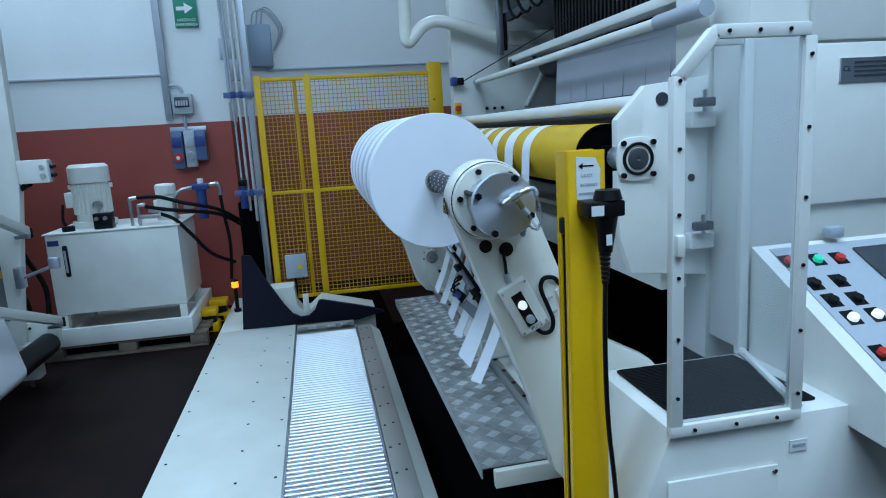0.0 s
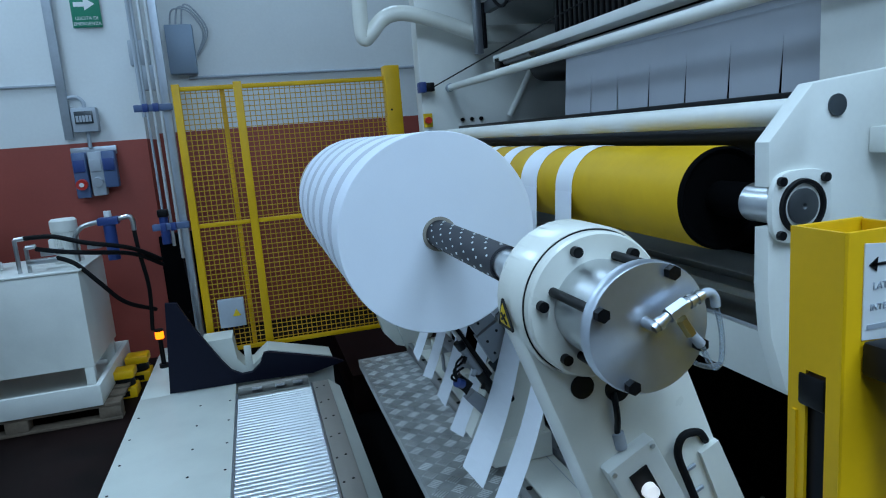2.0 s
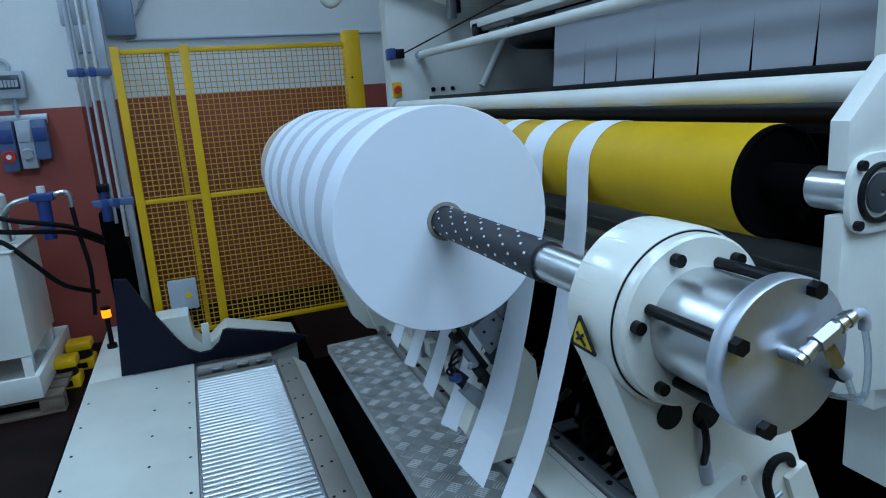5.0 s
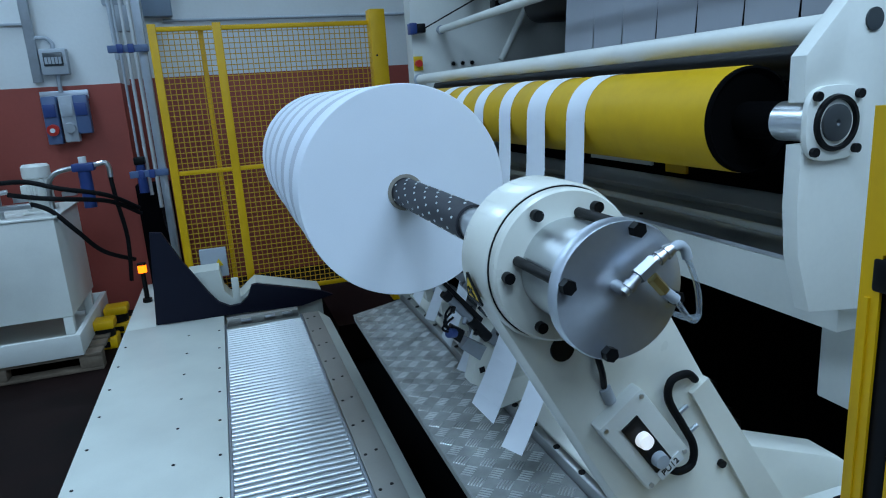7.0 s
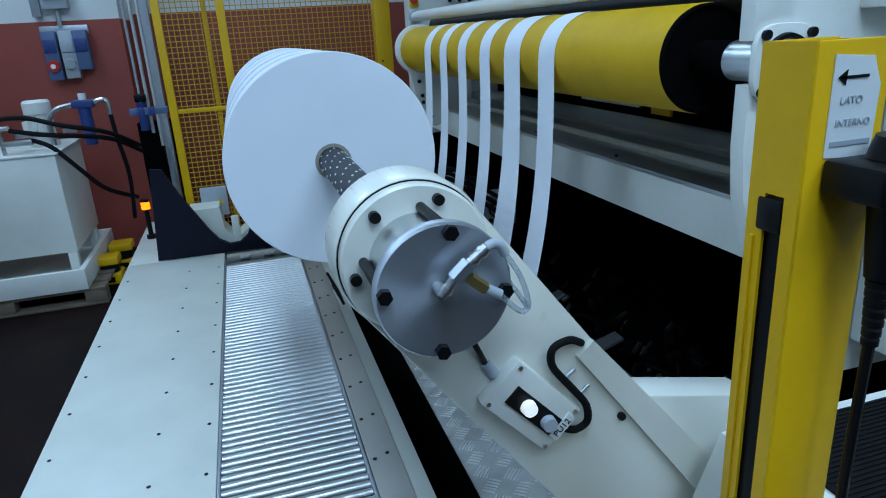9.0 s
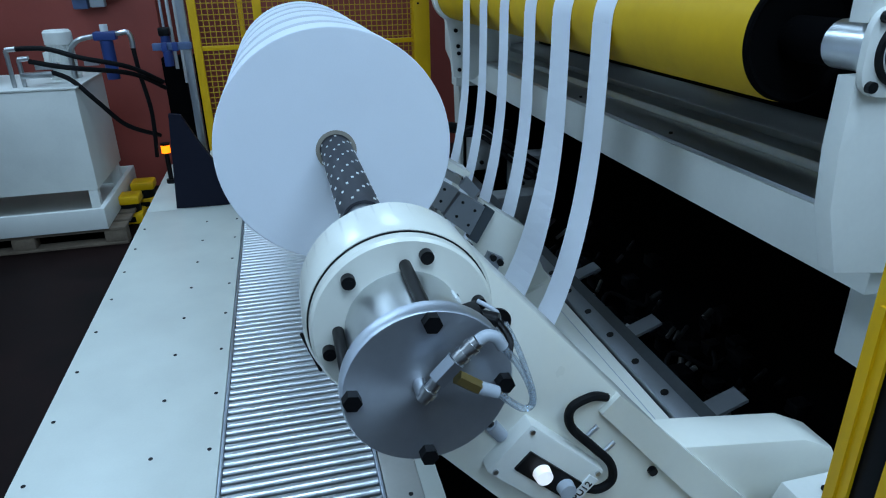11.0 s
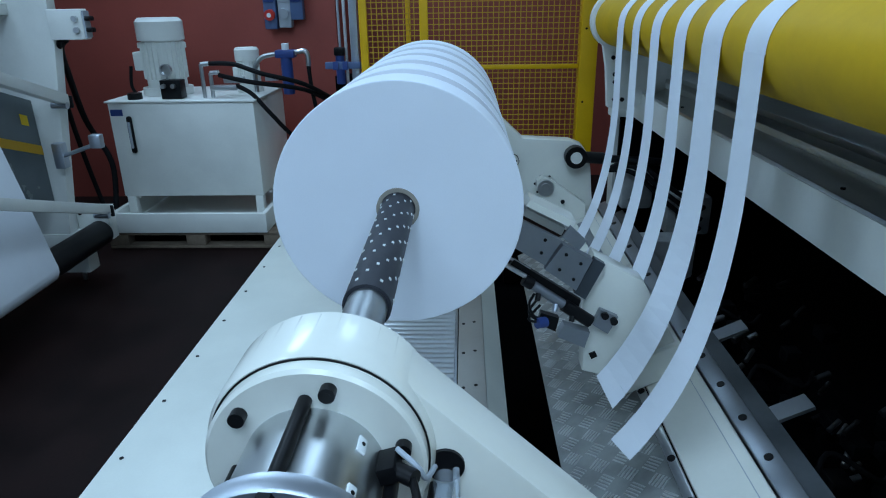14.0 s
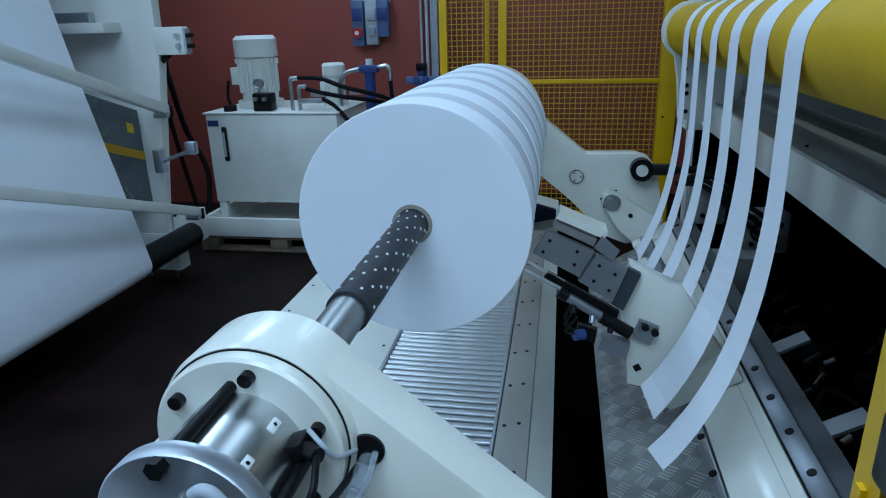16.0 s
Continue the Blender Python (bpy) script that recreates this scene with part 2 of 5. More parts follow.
def pipe(bm, points, r, n=10, smooth=6):
    """A round hose through points."""
    pts = [Vector(p) for p in points]
    path = []
    for i in range(len(pts) - 1):
        p0, p1, p2, p3 = pts[max(i - 1, 0)], pts[i], pts[i + 1], pts[min(i + 2, len(pts) - 1)]
        for k in range(smooth):
            t = k / smooth
            path.append(0.5 * (2 * p1 + (p2 - p0) * t + (2 * p0 - 5 * p1 + 4 * p2 - p3) * t * t + (3 * p1 - p0 - 3 * p2 + p3) * t ** 3))
    path.append(pts[-1])
    side = None
    loops = []
    for i, p in enumerate(path):
        way = (path[min(i + 1, len(path) - 1)] - path[max(i - 1, 0)]).normalized()
        if side is None:
            side = way.orthogonal().normalized()
        side = (side - way * side.dot(way)).normalized()
        other = way.cross(side)
        loops.append([bm.verts.new(p + r * (math.cos(2 * math.pi * k / n) * side + math.sin(2 * math.pi * k / n) * other)) for k in range(n)])
    for p, q in zip(loops, loops[1:]):
        for k in range(n):
            bm.faces.new((p[k], p[(k + 1) % n], q[(k + 1) % n], q[k]))
    bm.faces.new(loops[0][::-1])
    bm.faces.new(loops[-1])


def finish(name, bm, mat, offset, smooth=True):
    bmesh.ops.translate(bm, vec=-Vector(offset), verts=bm.verts)
    bmesh.ops.recalc_face_normals(bm, faces=bm.faces)
    for f in bm.faces:
        f.smooth = smooth
    mesh = bpy.data.meshes.new(name)
    if smooth:
        sharp = [e for e in bm.edges if len(e.link_faces) == 2 and e.calc_face_angle(0) > 0.6]
        for e in sharp:
            e.smooth = False
    bm.to_mesh(mesh)
    bm.free()
    mesh.materials.append(mat)
    return mesh


def thing(name, at, label, category, group="", kind=""):
    """A top-level Empty at its base."""
    ob = tagged(new(name), label, category, group, kind)
    ob.location = at
    ob.empty_display_size = 0.05
    ORIGIN[ob] = Vector(at)
    return ob


def part(name, bm, mat, parent, label="", kind=""):
    """One mesh under a thing or a part; bm in world metres."""
    ob = new(name, finish(name, bm, mat, ORIGIN[parent]))
    ob.parent = parent
    ORIGIN[ob] = ORIGIN[parent]
    return tagged(ob, label, kind=kind)


def solo(name, bm, mat, at, label, category, group="", kind=""):
    """A thing that is one mesh."""
    ob = new(name, finish(name, bm, mat, at))
    ob.location = at
    ORIGIN[ob] = Vector(at)
    return tagged(ob, label, category, group, kind)


def piece(name, mesh, parent, at):
    """A piece that shares its mesh; at: world place of the mesh's origin."""
    ob = new(name, mesh)
    ob.parent = parent
    ob.location = Vector(at) - ORIGIN[parent]
    return ob


def mesh_of(name, bm, mat):
    return finish(name, bm, mat, (0, 0, 0))


def B(*boxes, bevel=0.0):
    bm = bmesh.new()
    for b in boxes:
        box(bm, *b, bevel=bevel)
    return bm


def R(*rods, n=16):
    bm = bmesh.new()
    for a, b, r in rods:
        rod(bm, a, b, r, n)
    return bm


def P(points, r, n=10):
    bm = bmesh.new()
    pipe(bm, points, r, n)
    return bm


def words(name, text, size, mat, parent, m, label=""):
    """Flat letters, laid by the pose m in the world."""
    curve = bpy.data.curves.new(name, "FONT")
    curve.body, curve.size, curve.extrude, curve.align_x, curve.align_y = text, size, 0.0006, "CENTER", "CENTER"
    temp = bpy.data.objects.new(name, curve)
    scene.collection.objects.link(temp)
    mesh = bpy.data.meshes.new_from_object(temp.evaluated_get(bpy.context.evaluated_depsgraph_get()))
    bpy.data.objects.remove(temp)
    mesh.transform(m)
    mesh.transform(Matrix.Translation(-ORIGIN[parent]))
    mesh.materials.clear()
    mesh.materials.append(mat)
    ob = new(name, mesh)
    ob.parent = parent
    ORIGIN[ob] = ORIGIN[parent]
    return tagged(ob, label)


# the hinge of the swinging arms, and how far they have swung at each time
HINGE = (1.561, 3.2, 0.678)
SWING = [(0, 1.0), (2, 0.7), (4.2, 0.4), (4.8, 0.8), (5.3, 2.1), (5.9, 4.5), (6.5, 7.0), (7.0, 9.7), (7.5, 11.7), (8.0, 13.4), (8.5, 15.5), (9.0, 17.3), (9.4, 18.6), (10.4, 20.6), (11.5, 22.0), (12.0, 22.9), (12.5, 24.0), (13.0, 24.8), (13.5, 25.7), (14.0, 26.6), (14.5, 28.0), (15.0, 29.3), (15.5, 30.1), (16.0, 30.7)]
HUB = (1.2217, 1.5326)
DRUM = (1.715, 1.607)
DRUM_R = 0.112
# how far the lift table has shifted sideways and risen at each time
LIFT = [(0, -0.01, -0.01), (2, 0.01, 0.0), (4.2, 0.03, 0.015), (4.8, 0.035, 0.03), (5.8, 0.045, 0.095), (6.5, 0.05, 0.12), (8.0, 0.06, 0.135), (9.2, 0.055, 0.135), (10.2, 0.045, 0.115), (11.5, 0.03, 0.10), (12.0, 0.025, 0.10), (13.0, 0.02, 0.13), (14.0, 0.015, 0.16), (16, 0.0, 0.20)]
TOP = 0.12


# ---- the hall ----
PIT = (-0.24, 1.30, 0.9, 7.0)
floor = thing("floor", (0, 0, FLOOR), "dark brown glossy resin floor with a pit for the lift table", "floor", kind="structure")
# Opening reaches x 1.70 so the gap beside the table stays dark.
part("floor_sheet", B((-6, PIT[0], -4, 8.4, FLOOR - 0.3, FLOOR), (1.70, 6, -4, 8.4, FLOOR - 0.3, FLOOR), (PIT[1], 1.70, -4, 1.75, FLOOR - 0.3, FLOOR), (PIT[1], 1.70, 5.6, 8.4, FLOOR - 0.3, FLOOR), (PIT[0], PIT[1], -4, PIT[2], FLOOR - 0.3, FLOOR), (PIT[0], PIT[1], PIT[3], 8.4, FLOOR - 0.3, FLOOR)), FLOOR_PAINT, floor)
# Near-black colour carries the shade down in the pit.
part("shaded_pit_bottom", B((PIT[0] - 0.1, 1.80, PIT[2] - 0.1, PIT[3] + 0.1, FLOOR - 0.45, FLOOR - 0.31)), DARK, floor, "pit bottom with its shade put into near-black colour")
wall = thing("wall_back", (-2, 7.0, FLOOR), "white plastered wall with an oxide-red painted lower half", "wall", kind="structure")
part("lower_wall", B((-6, -0.06, 6.92, 8.3, FLOOR, 1.935)), WALL_RED, wall, "oxide-red lower half")
part("upper_wall", B((-6, -0.06, 6.925, 8.3, 1.935, CEILING)), WALL_WHITE, wall)
part("joint", B((-6, -0.62, 6.90, 6.93, 2.40, 2.415)), GREY, wall, "thin grey joint line")
deep = thing("wall_recess", (2, 8.2, FLOOR), "white wall with a red lower half behind the fence", "wall", kind="structure")
part("lower_wall", B((-0.06, 6, 7.6, 8.3, FLOOR, 1.99)), WALL_RED, deep)
part("upper_wall", B((-0.06, 6, 7.605, 8.3, 1.99, CEILING)), WALL_WHITE, deep)
part("conduit", R(((0.3, 7.58, 2.48), (3.5, 7.58, 2.48), 0.014)), GREY, deep, "thin grey conduit")
# Walls and ceiling out of view, added to close the hall.
for name, b, lab in (("wall_left", (-6.2, -6, -4.2, 8.4, FLOOR, CEILING), "plain grey wall added out of view to close the hall"), ("wall_right", (6, 6.2, -4.2, 8.4, FLOOR, CEILING), "plain grey wall added out of view to close the hall"), ("wall_front", (-6.2, 6.2, -4.2, -4, FLOOR, CEILING), "plain grey wall added out of view to close the hall")):
    solo(name, B(b), HALL_GREY, (b[0], b[2], FLOOR), lab, "wall", kind="structure")
solo("ceiling", B((-6.2, 6.2, -4.2, 8.4, CEILING, CEILING + 0.2)), HALL_GREY, (0, 0, CEILING), "plain grey ceiling added out of view to close the hall", "ceiling", kind="structure")


# ---- safety fence ----
def fence():
    t = thing("safety_fence", (1.1, 6.0, FLOOR), "yellow steel safety fence with square wire mesh panels", "fence")
    x0, x1, zb, zt, zm = 0.275, 1.83, 0.27, 2.278, 1.244
    for x, w in ((x0, 0.055), (0.70, 0.06)):
        part("post", B((x, x + w, 5.99, 6.03, FLOOR + 0.02, zt), bevel=0.004), YELLOW, t)
    part("stay", B((0.60, 0.635, 6.02, 6.05, zb, zt - 0.02), bevel=0.003), YELLOW, t)
    part("column", B((1.825, 1.945, 5.95, 6.07, FLOOR + 0.02, 2.335), bevel=0.006), YELLOW, t, "wide yellow corner column")
    for z in (zt - 0.035, zm, zb):
        for a, b in ((x0 + 0.056, 0.699), (0.761, 1.824)):
            part("rail", B((a, b, 5.995, 6.025, z - 0.016, z + 0.016), bevel=0.003), YELLOW, t)
    bm = bmesh.new()
    for a, b in ((x0 + 0.05, 0.70), (0.76, 1.83)):
        n = round((b - a) / 0.038)
        for i in range(1, n):
            x = a + (b - a) * i / n
            box(bm, x - 0.0028, x + 0.0028, 6.008, 6.0136, zb, zt - 0.04)
        n = round((zt - zb) / 0.038)
        for i in range(1, n):
            z = zb + (zt - 0.03 - zb) * i / n
            box(bm, a, b, 6.003, 6.008, z - 0.0028, z + 0.0028)
    part("wire_mesh", bm, MESH_YELLOW, t, "yellow square wire mesh", kind="stuff")
    for z in (0.5, 1.0, 1.5, 2.0):
        part("bolt", R(((1.86, 5.945, z), (1.86, 5.952, z), 0.008), n=8), BLACK, t)
    b = thing("switch_box", (0.47, 6.1, 0.5), "small pale grey switch box with a warning triangle on the fence", "switch box")
    part("body", B((0.385, 0.575, 5.93, 5.988, 0.46, 0.675), bevel=0.006), GREY, b)
    bm = bmesh.new()
    slab(bm, [(0.485, 0.545), (0.545, 0.545), (0.515, 0.60)], 5.924, 5.930)
    part("warning_triangle", bm, WARNING, b, "yellow warning triangle")
    part("cable", P([(0.46, 5.96, 0.46), (0.47, 5.96, 0.38), (0.46, 5.98, 0.25), (0.45, 6.0, 0.1)], 0.009), BLACK, b)


fence()


# ---- wall fittings ----
def fittings():
    s = thing("exit_sign", (-0.36, 6.91, 2.98), "green and white emergency exit sign with an arrow on the wall", "sign")
    part("board", B((-0.47, -0.255, 6.905, 6.918, 2.845, 3.13), bevel=0.002), GREEN, s)
    bm = bmesh.new()
    slab(bm, [(-0.445, 3.04), (-0.37, 3.04), (-0.37, 3.075), (-0.29, 3.025), (-0.37, 2.975), (-0.37, 3.005), (-0.445, 3.005)], 6.901, 6.905)
    part("arrow", bm, SIGN_WHITE, s, "white arrow")
    words("lettering", "USCITA DI", 0.036, SIGN_WHITE, s, pose(-0.362, 6.904, 2.915, 90))
    words("lettering", "EMERGENZA", 0.036, SIGN_WHITE, s, pose(-0.362, 6.904, 2.872, 90))
    c = thing("cable_channel", (-0.62, 6.9, 1.9), "galvanised vertical cable channel on the wall", "cable channel")
    part("channel", B((-0.665, -0.60, 6.87, 6.918, 1.97, CEILING - 0.01), bevel=0.003), ZINC, c)
    part("bend", P([(-0.60, 6.89, 2.30), (-0.53, 6.89, 2.30), (-0.49, 6.89, 2.26), (-0.49, 6.89, 2.22)], 0.016), GREY, c)
    d = thing("fuse_box", (-0.5, 6.88, 2.02), "grey wall fuse box with a clear window", "fuse box")
    part("body", B((-0.58, -0.395, 6.82, 6.918, 2.02, 2.215), bevel=0.008), GREY, d)
    part("window", B((-0.555, -0.42, 6.808, 6.822, 2.085, 2.185), bevel=0.004), DARK_GREY, d, "dark clear window")
    for i in range(5):
        part("breaker", B((-0.545 + 0.024 * i, -0.527 + 0.024 * i, 6.803, 6.808, 2.10, 2.15)), GREY, d)
    part("conduit", R(((-0.49, 6.88, 1.89), (-0.49, 6.88, 2.02), 0.016)), GREY, d)
    k = thing("socket_station", (-0.5, 6.85, 1.5), "blue-grey wall station with three industrial sockets", "power sockets")
    part("mounting_rail", B((-0.645, -0.30, 6.89, 6.918, 1.83, 1.90), bevel=0.003), ZINC, k)
    for x, mat, z0 in ((-0.575, BLUE_GREY, 1.49), (-0.455, GREY, 1.50), (-0.355, BLUE_GREY, 1.56)):
        s1 = part("socket", B((x - 0.055, x + 0.05, 6.80, 6.888, z0, 1.86), bevel=0.012), mat, k)
        part("cover", B((x - 0.045, x + 0.04, 6.785, 6.80, 1.70, 1.80), bevel=0.004), BLUE if mat is BLUE_GREY else GREY, s1)
    part("red_socket_lid", R(((-0.575, 6.80, 1.605), (-0.575, 6.76, 1.60), 0.043), n=20), RED, k, "round red socket lid")
    part("lid_hub", R(((-0.575, 6.762, 1.60), (-0.575, 6.752, 1.60), 0.018), n=16), SIGN_WHITE, k)
    part("grey_socket_lid", R(((-0.455, 6.80, 1.62), (-0.455, 6.76, 1.61), 0.038), n=20), GREY, k)
    j = thing("junction_box", (0.35, 7.5, 2.5), "pale blue-grey steel junction box with looping cables", "junction box")
    part("body", B((0.15, 0.39, 7.48, 7.60, 2.51, 2.95), bevel=0.01), PALE_BLUE, j)
    for i in range(3):
        part("cable", P([(0.20 + 0.05 * i, 7.52, 2.95), (0.24 + 0.05 * i, 7.50, 3.08 + 0.02 * i), (0.38 + 0.03 * i, 7.5, 3.06), (0.48 + 0.02 * i, 7.54, 2.88), (0.40, 7.58, 2.68)], 0.008), GREY, j)
    # pipes beside the fence
    for x, y, r, z0, z1, mat, lab in ((0.015, 6.62, 0.010, 1.25, CEILING, GREY, "thin grey vertical conduit"), (0.075, 6.55, 0.013, 1.05, CEILING, PIPE, "galvanised vertical air pipe"), (0.135, 6.50, 0.015, 0.95, CEILING, PIPE, "galvanised vertical air pipe"), (-0.02, 6.7, 0.018, 2.1, CEILING, GREY, "thick grey vertical conduit")):
        solo("air_pipe", R(((x, y, z0), (x, y, z1 - 0.01), r), n=14), mat, (x, y, z0), lab, "pipe", "pipes beside the fence")
    u = thing("support_post", (0.21, 6.2, FLOOR), "galvanised slotted post that holds the air pipes", "post")
    part("post", B((0.19, 0.245, 6.1, 6.16, FLOOR, CEILING - 0.01), bevel=0.003), ZINC, u)
    for z in (1.262, 2.13):
        cl = part("clamp", B((0.0, 0.26, 6.05, 6.10, z - 0.024, z + 0.024), bevel=0.004), BLUE_GREY, u, "blue-grey pipe clamp")
        for x in (0.08, 0.15):
            part("clamp_block", B((x - 0.02, x + 0.02, 6.03, 6.05, z - 0.03, z + 0.03), bevel=0.004), BLUE, cl)
    for x, z in ((-0.02, 2.62), (0.02, 2.42)):
        solo("wall_switch", B((x - 0.06, x + 0.09, 6.80, 6.88, z - 0.1, z + 0.1), bevel=0.008), GREY, (x, 6.85, z), "small grey switch box on the corner pillar", "switch box")
    # Box added for the shaded corner; its door and handle are made up.
    o = thing("shaded_corner_box", (0.06, 6.78, FLOOR), "matt black box added for the shaded corner behind the pipes", "cabinet")
    part("body", B((-0.055, 0.20, 6.68, 6.91, FLOOR, 1.12), bevel=0.006), DARK, o)
    part("door", B((-0.04, 0.185, 6.672, 6.679, 0.15, 1.08), bevel=0.003), DARK, o)
    part("handle", B((0.15, 0.165, 6.660, 6.671, 0.60, 0.70), bevel=0.003), BLACK, o)
    v = thing("air_filter", (0.02, 6.5, 1.1), "blue air filter with a shut-off valve on the pipes", "air filter")
    part("bowl", R(((0.03, 6.5, 1.08), (0.03, 6.5, 1.30), 0.035), n=18), BLUE, v)
    part("head", B((-0.01, 0.07, 6.46, 6.54, 1.30, 1.36), bevel=0.008), BLACK, v)
    part("hose", P([(0.14, 6.5, 0.95), (0.15, 6.48, 0.8), (0.20, 6.4, 0.6), (0.24, 6.3, 0.35)], 0.009), BLACK, v)


fittings()


# ---- hydraulic unit ----
def hydraulic_unit():
    p = thing("pallet", (-0.95, 6.0, FLOOR), "worn grey wooden pallet under the hydraulic unit", "pallet")
    for y in (5.56, 5.98, 6.40):
        part("bottom_board", B((-1.58, -0.30, y, y + 0.10, FLOOR, FLOOR + 0.022), bevel=0.003), WOOD, p)
        for x in (-1.58, -1.01, -0.44):
            part("block", B((x, x + 0.14, y, y + 0.10, FLOOR + 0.023, FLOOR + 0.10), bevel=0.004), WOOD, p)
    for i in range(6):
        part("top_board", B((-1.58, -0.30, 5.56 + 0.165 * i, 5.68 + 0.165 * i, FLOOR + 0.101, FLOOR + 0.123), bevel=0.003), WOOD, p)
    u = thing("hydraulic_unit", (-0.95, 6.0, FLOOR + 0.124), "white painted hydraulic power unit with tank, motors and hoses", "hydraulic unit")
    z0 = FLOOR + 0.126
    for b in ((-1.54, -0.40, 5.54, 5.575, z0, 0.30), (-1.54, -0.40, 6.60, 6.635, z0, 0.30), (-1.54, -1.505, 5.575, 6.60, z0, 0.30), (-0.435, -0.40, 5.575, 6.60, z0, 0.30), (-1.505, -0.435, 5.575, 6.60, z0, z0 + 0.02)):
        part("drip_tray_side", B(b, bevel=0.003), WHITE, u)
    for x in (-1.46, -0.50):
        for y in (5.78, 6.45):
            part("foot", B((x - 0.03, x + 0.03, y - 0.03, y + 0.03, z0 + 0.02, 0.374), bevel=0.004), WHITE, u)
    part("tank", B((-1.50, -0.46, 5.74, 6.52, 0.375, 1.055), bevel=0.008), WHITE, u, "large white oil tank")
    part("tank_lid", B((-1.515, -0.445, 5.725, 6.535, 1.056, 1.068), bevel=0.003), WHITE, u)
    g = part("sight_gauge", B((-1.375, -1.335, 5.71, 5.738, 0.70, 0.965), bevel=0.015), BLACK, u, "black oil sight gauge")
    part("gauge_glass", B((-1.363, -1.347, 5.704, 5.71, 0.74, 0.925)), GREY, g)
    part("blue_label", B((-1.485, -1.40, 5.734, 5.739, 0.965, 1.01)), BLUE, u, "small blue label")

    def motor(x, y, r, z, h):
        bm = bmesh.new()
        rod(bm, (x, y, z), (x, y, z + h * 0.72), r * 0.9, 28)
        mo = part("motor", bm, WHITE, u, "white finned electric motor")
        bm = bmesh.new()
        box(bm, r * 0.86, r, -0.003, 0.003, h * 0.18, h * 0.68)
        fin = mesh_of("fin", bm, WHITE)
        for i in range(26):
            piece("fin", fin, mo, (x, y, z)).rotation_euler = (0, 0, 2 * math.pi * i / 26)
        bm = bmesh.new()
        rod(bm, (x, y, z + h * 0.70), (x, y, z + h * 0.95), r * 1.06, 28)
        rod(bm, (x, y, z + h * 0.95), (x, y, z + h), r * 1.06, 28, r * 0.9)
        part("fan_cowl", bm, WHITE, mo)
        bm = bmesh.new()
        rod(bm, (x, y, z - 0.02), (x, y, z + h * 0.06), r * 1.15, 24)
        part("flange", bm, WHITE, mo)
        part("terminal_box", B((x - r * 1.25, x - r * 0.8, y - r * 0.55, y + r * 0.3, z + h * 0.3, z + h * 0.55), bevel=0.006), WHITE, mo)
        return mo

    m1 = motor(-1.21, 6.12, 0.155, 1.09, 0.52)
    for s in (-1, 1):
        part("lifting_lug", B((-1.20 + s * 0.165 - 0.015, -1.20 + s * 0.165 + 0.015, 6.08, 6.10, 1.40, 1.44), bevel=0.006), WHITE, m1)
    motor(-0.615, 6.20, 0.085, 1.08, 0.31)
    bm = bmesh.new()
    box(bm, -1.13, -0.985, 5.80, 5.90, 1.07, 1.20, bevel=0.006)
    vb = part("valve_block", bm, BLACK, u, "black valve block")
    for x in (-1.10, -1.03):
        part("valve_coil", R(((x, 5.80, 1.16), (x, 5.775, 1.16), 0.016), n=12), STEEL, vb)
    bm = bmesh.new()
    ring(bm, (-1.09, 1.265), 0.042, 0.034, 5.83, 5.86, 24)
    rod(bm, (-1.09, 5.853, 1.265), (-1.09, 5.86, 1.265), 0.036, 24)
    part("pressure_gauge", bm, STEEL, u, "round steel pressure gauge")
    part("gauge_stem", R(((-1.09, 5.85, 1.20), (-1.09, 5.85, 1.226), 0.008)), STEEL, u)
    part("filler_cap", R(((-1.34, 5.84, 1.068), (-1.34, 5.84, 1.11), 0.05), n=22), BLACK, u, "black filler cap")
    part("oil_hose", P([(-1.40, 6.0, 1.07), (-1.42, 5.98, 1.15), (-1.41, 6.0, 1.28)], 0.012), BLACK, u)
    for i, (x, h) in enumerate(((-0.84, 1.30), (-0.78, 1.24))):
        part("riser", R(((x, 5.86, 1.06), (x, 5.86, h), 0.014), n=12), STEEL, u)
        part("elbow", R(((x, 5.86, h), (x + 0.06, 5.86, h + 0.005), 0.016), n=12), STEEL, u)
    part("manifold", B((-0.79, -0.60, 5.84, 5.90, 1.12, 1.155), bevel=0.004), STEEL, u)
    part("manifold", B((-0.72, -0.58, 5.93, 5.99, 1.16, 1.20), bevel=0.004), STEEL, u)
    part("oil_hose", P([(-0.78, 5.86, 1.305), (-0.60, 5.84, 1.30), (-0.40, 5.80, 1.24), (-0.15, 5.95, 1.15), (0.0, 6.25, 1.0)], 0.016), RUBBER, u, "black hydraulic hose")
    part("oil_hose", P([(-0.72, 5.86, 1.225), (-0.55, 5.83, 1.19), (-0.40, 5.80, 1.17), (-0.15, 6.0, 1.10), (0.0, 6.3, 0.95)], 0.016), RUBBER, u, "black hydraulic hose")
    part("oil_hose", P([(-0.60, 5.86, 1.15), (-0.48, 5.80, 1.10), (-0.36, 5.82, 0.95), (-0.25, 6.0, 0.75), (-0.1, 6.3, 0.6)], 0.016), RUBBER, u, "black hydraulic hose")
    part("return_pipe", P([(-0.52, 6.05, 1.08), (-0.52, 6.05, 1.24), (-0.47, 6.06, 1.32), (-0.38, 6.07, 1.345), (-0.30, 6.08, 1.35), (-0.20, 6.09, 1.36)], 0.017), STEEL, u, "grey steel return pipe")
    f = part("oil_filter", R(((-0.29, 6.09, 1.06), (-0.29, 6.09, 1.32), 0.042), n=22), BLUE, u, "blue oil filter bowl")
    part("filter_head", B((-0.36, -0.22, 6.04, 6.14, 1.32, 1.375), bevel=0.008), BLUE, f)
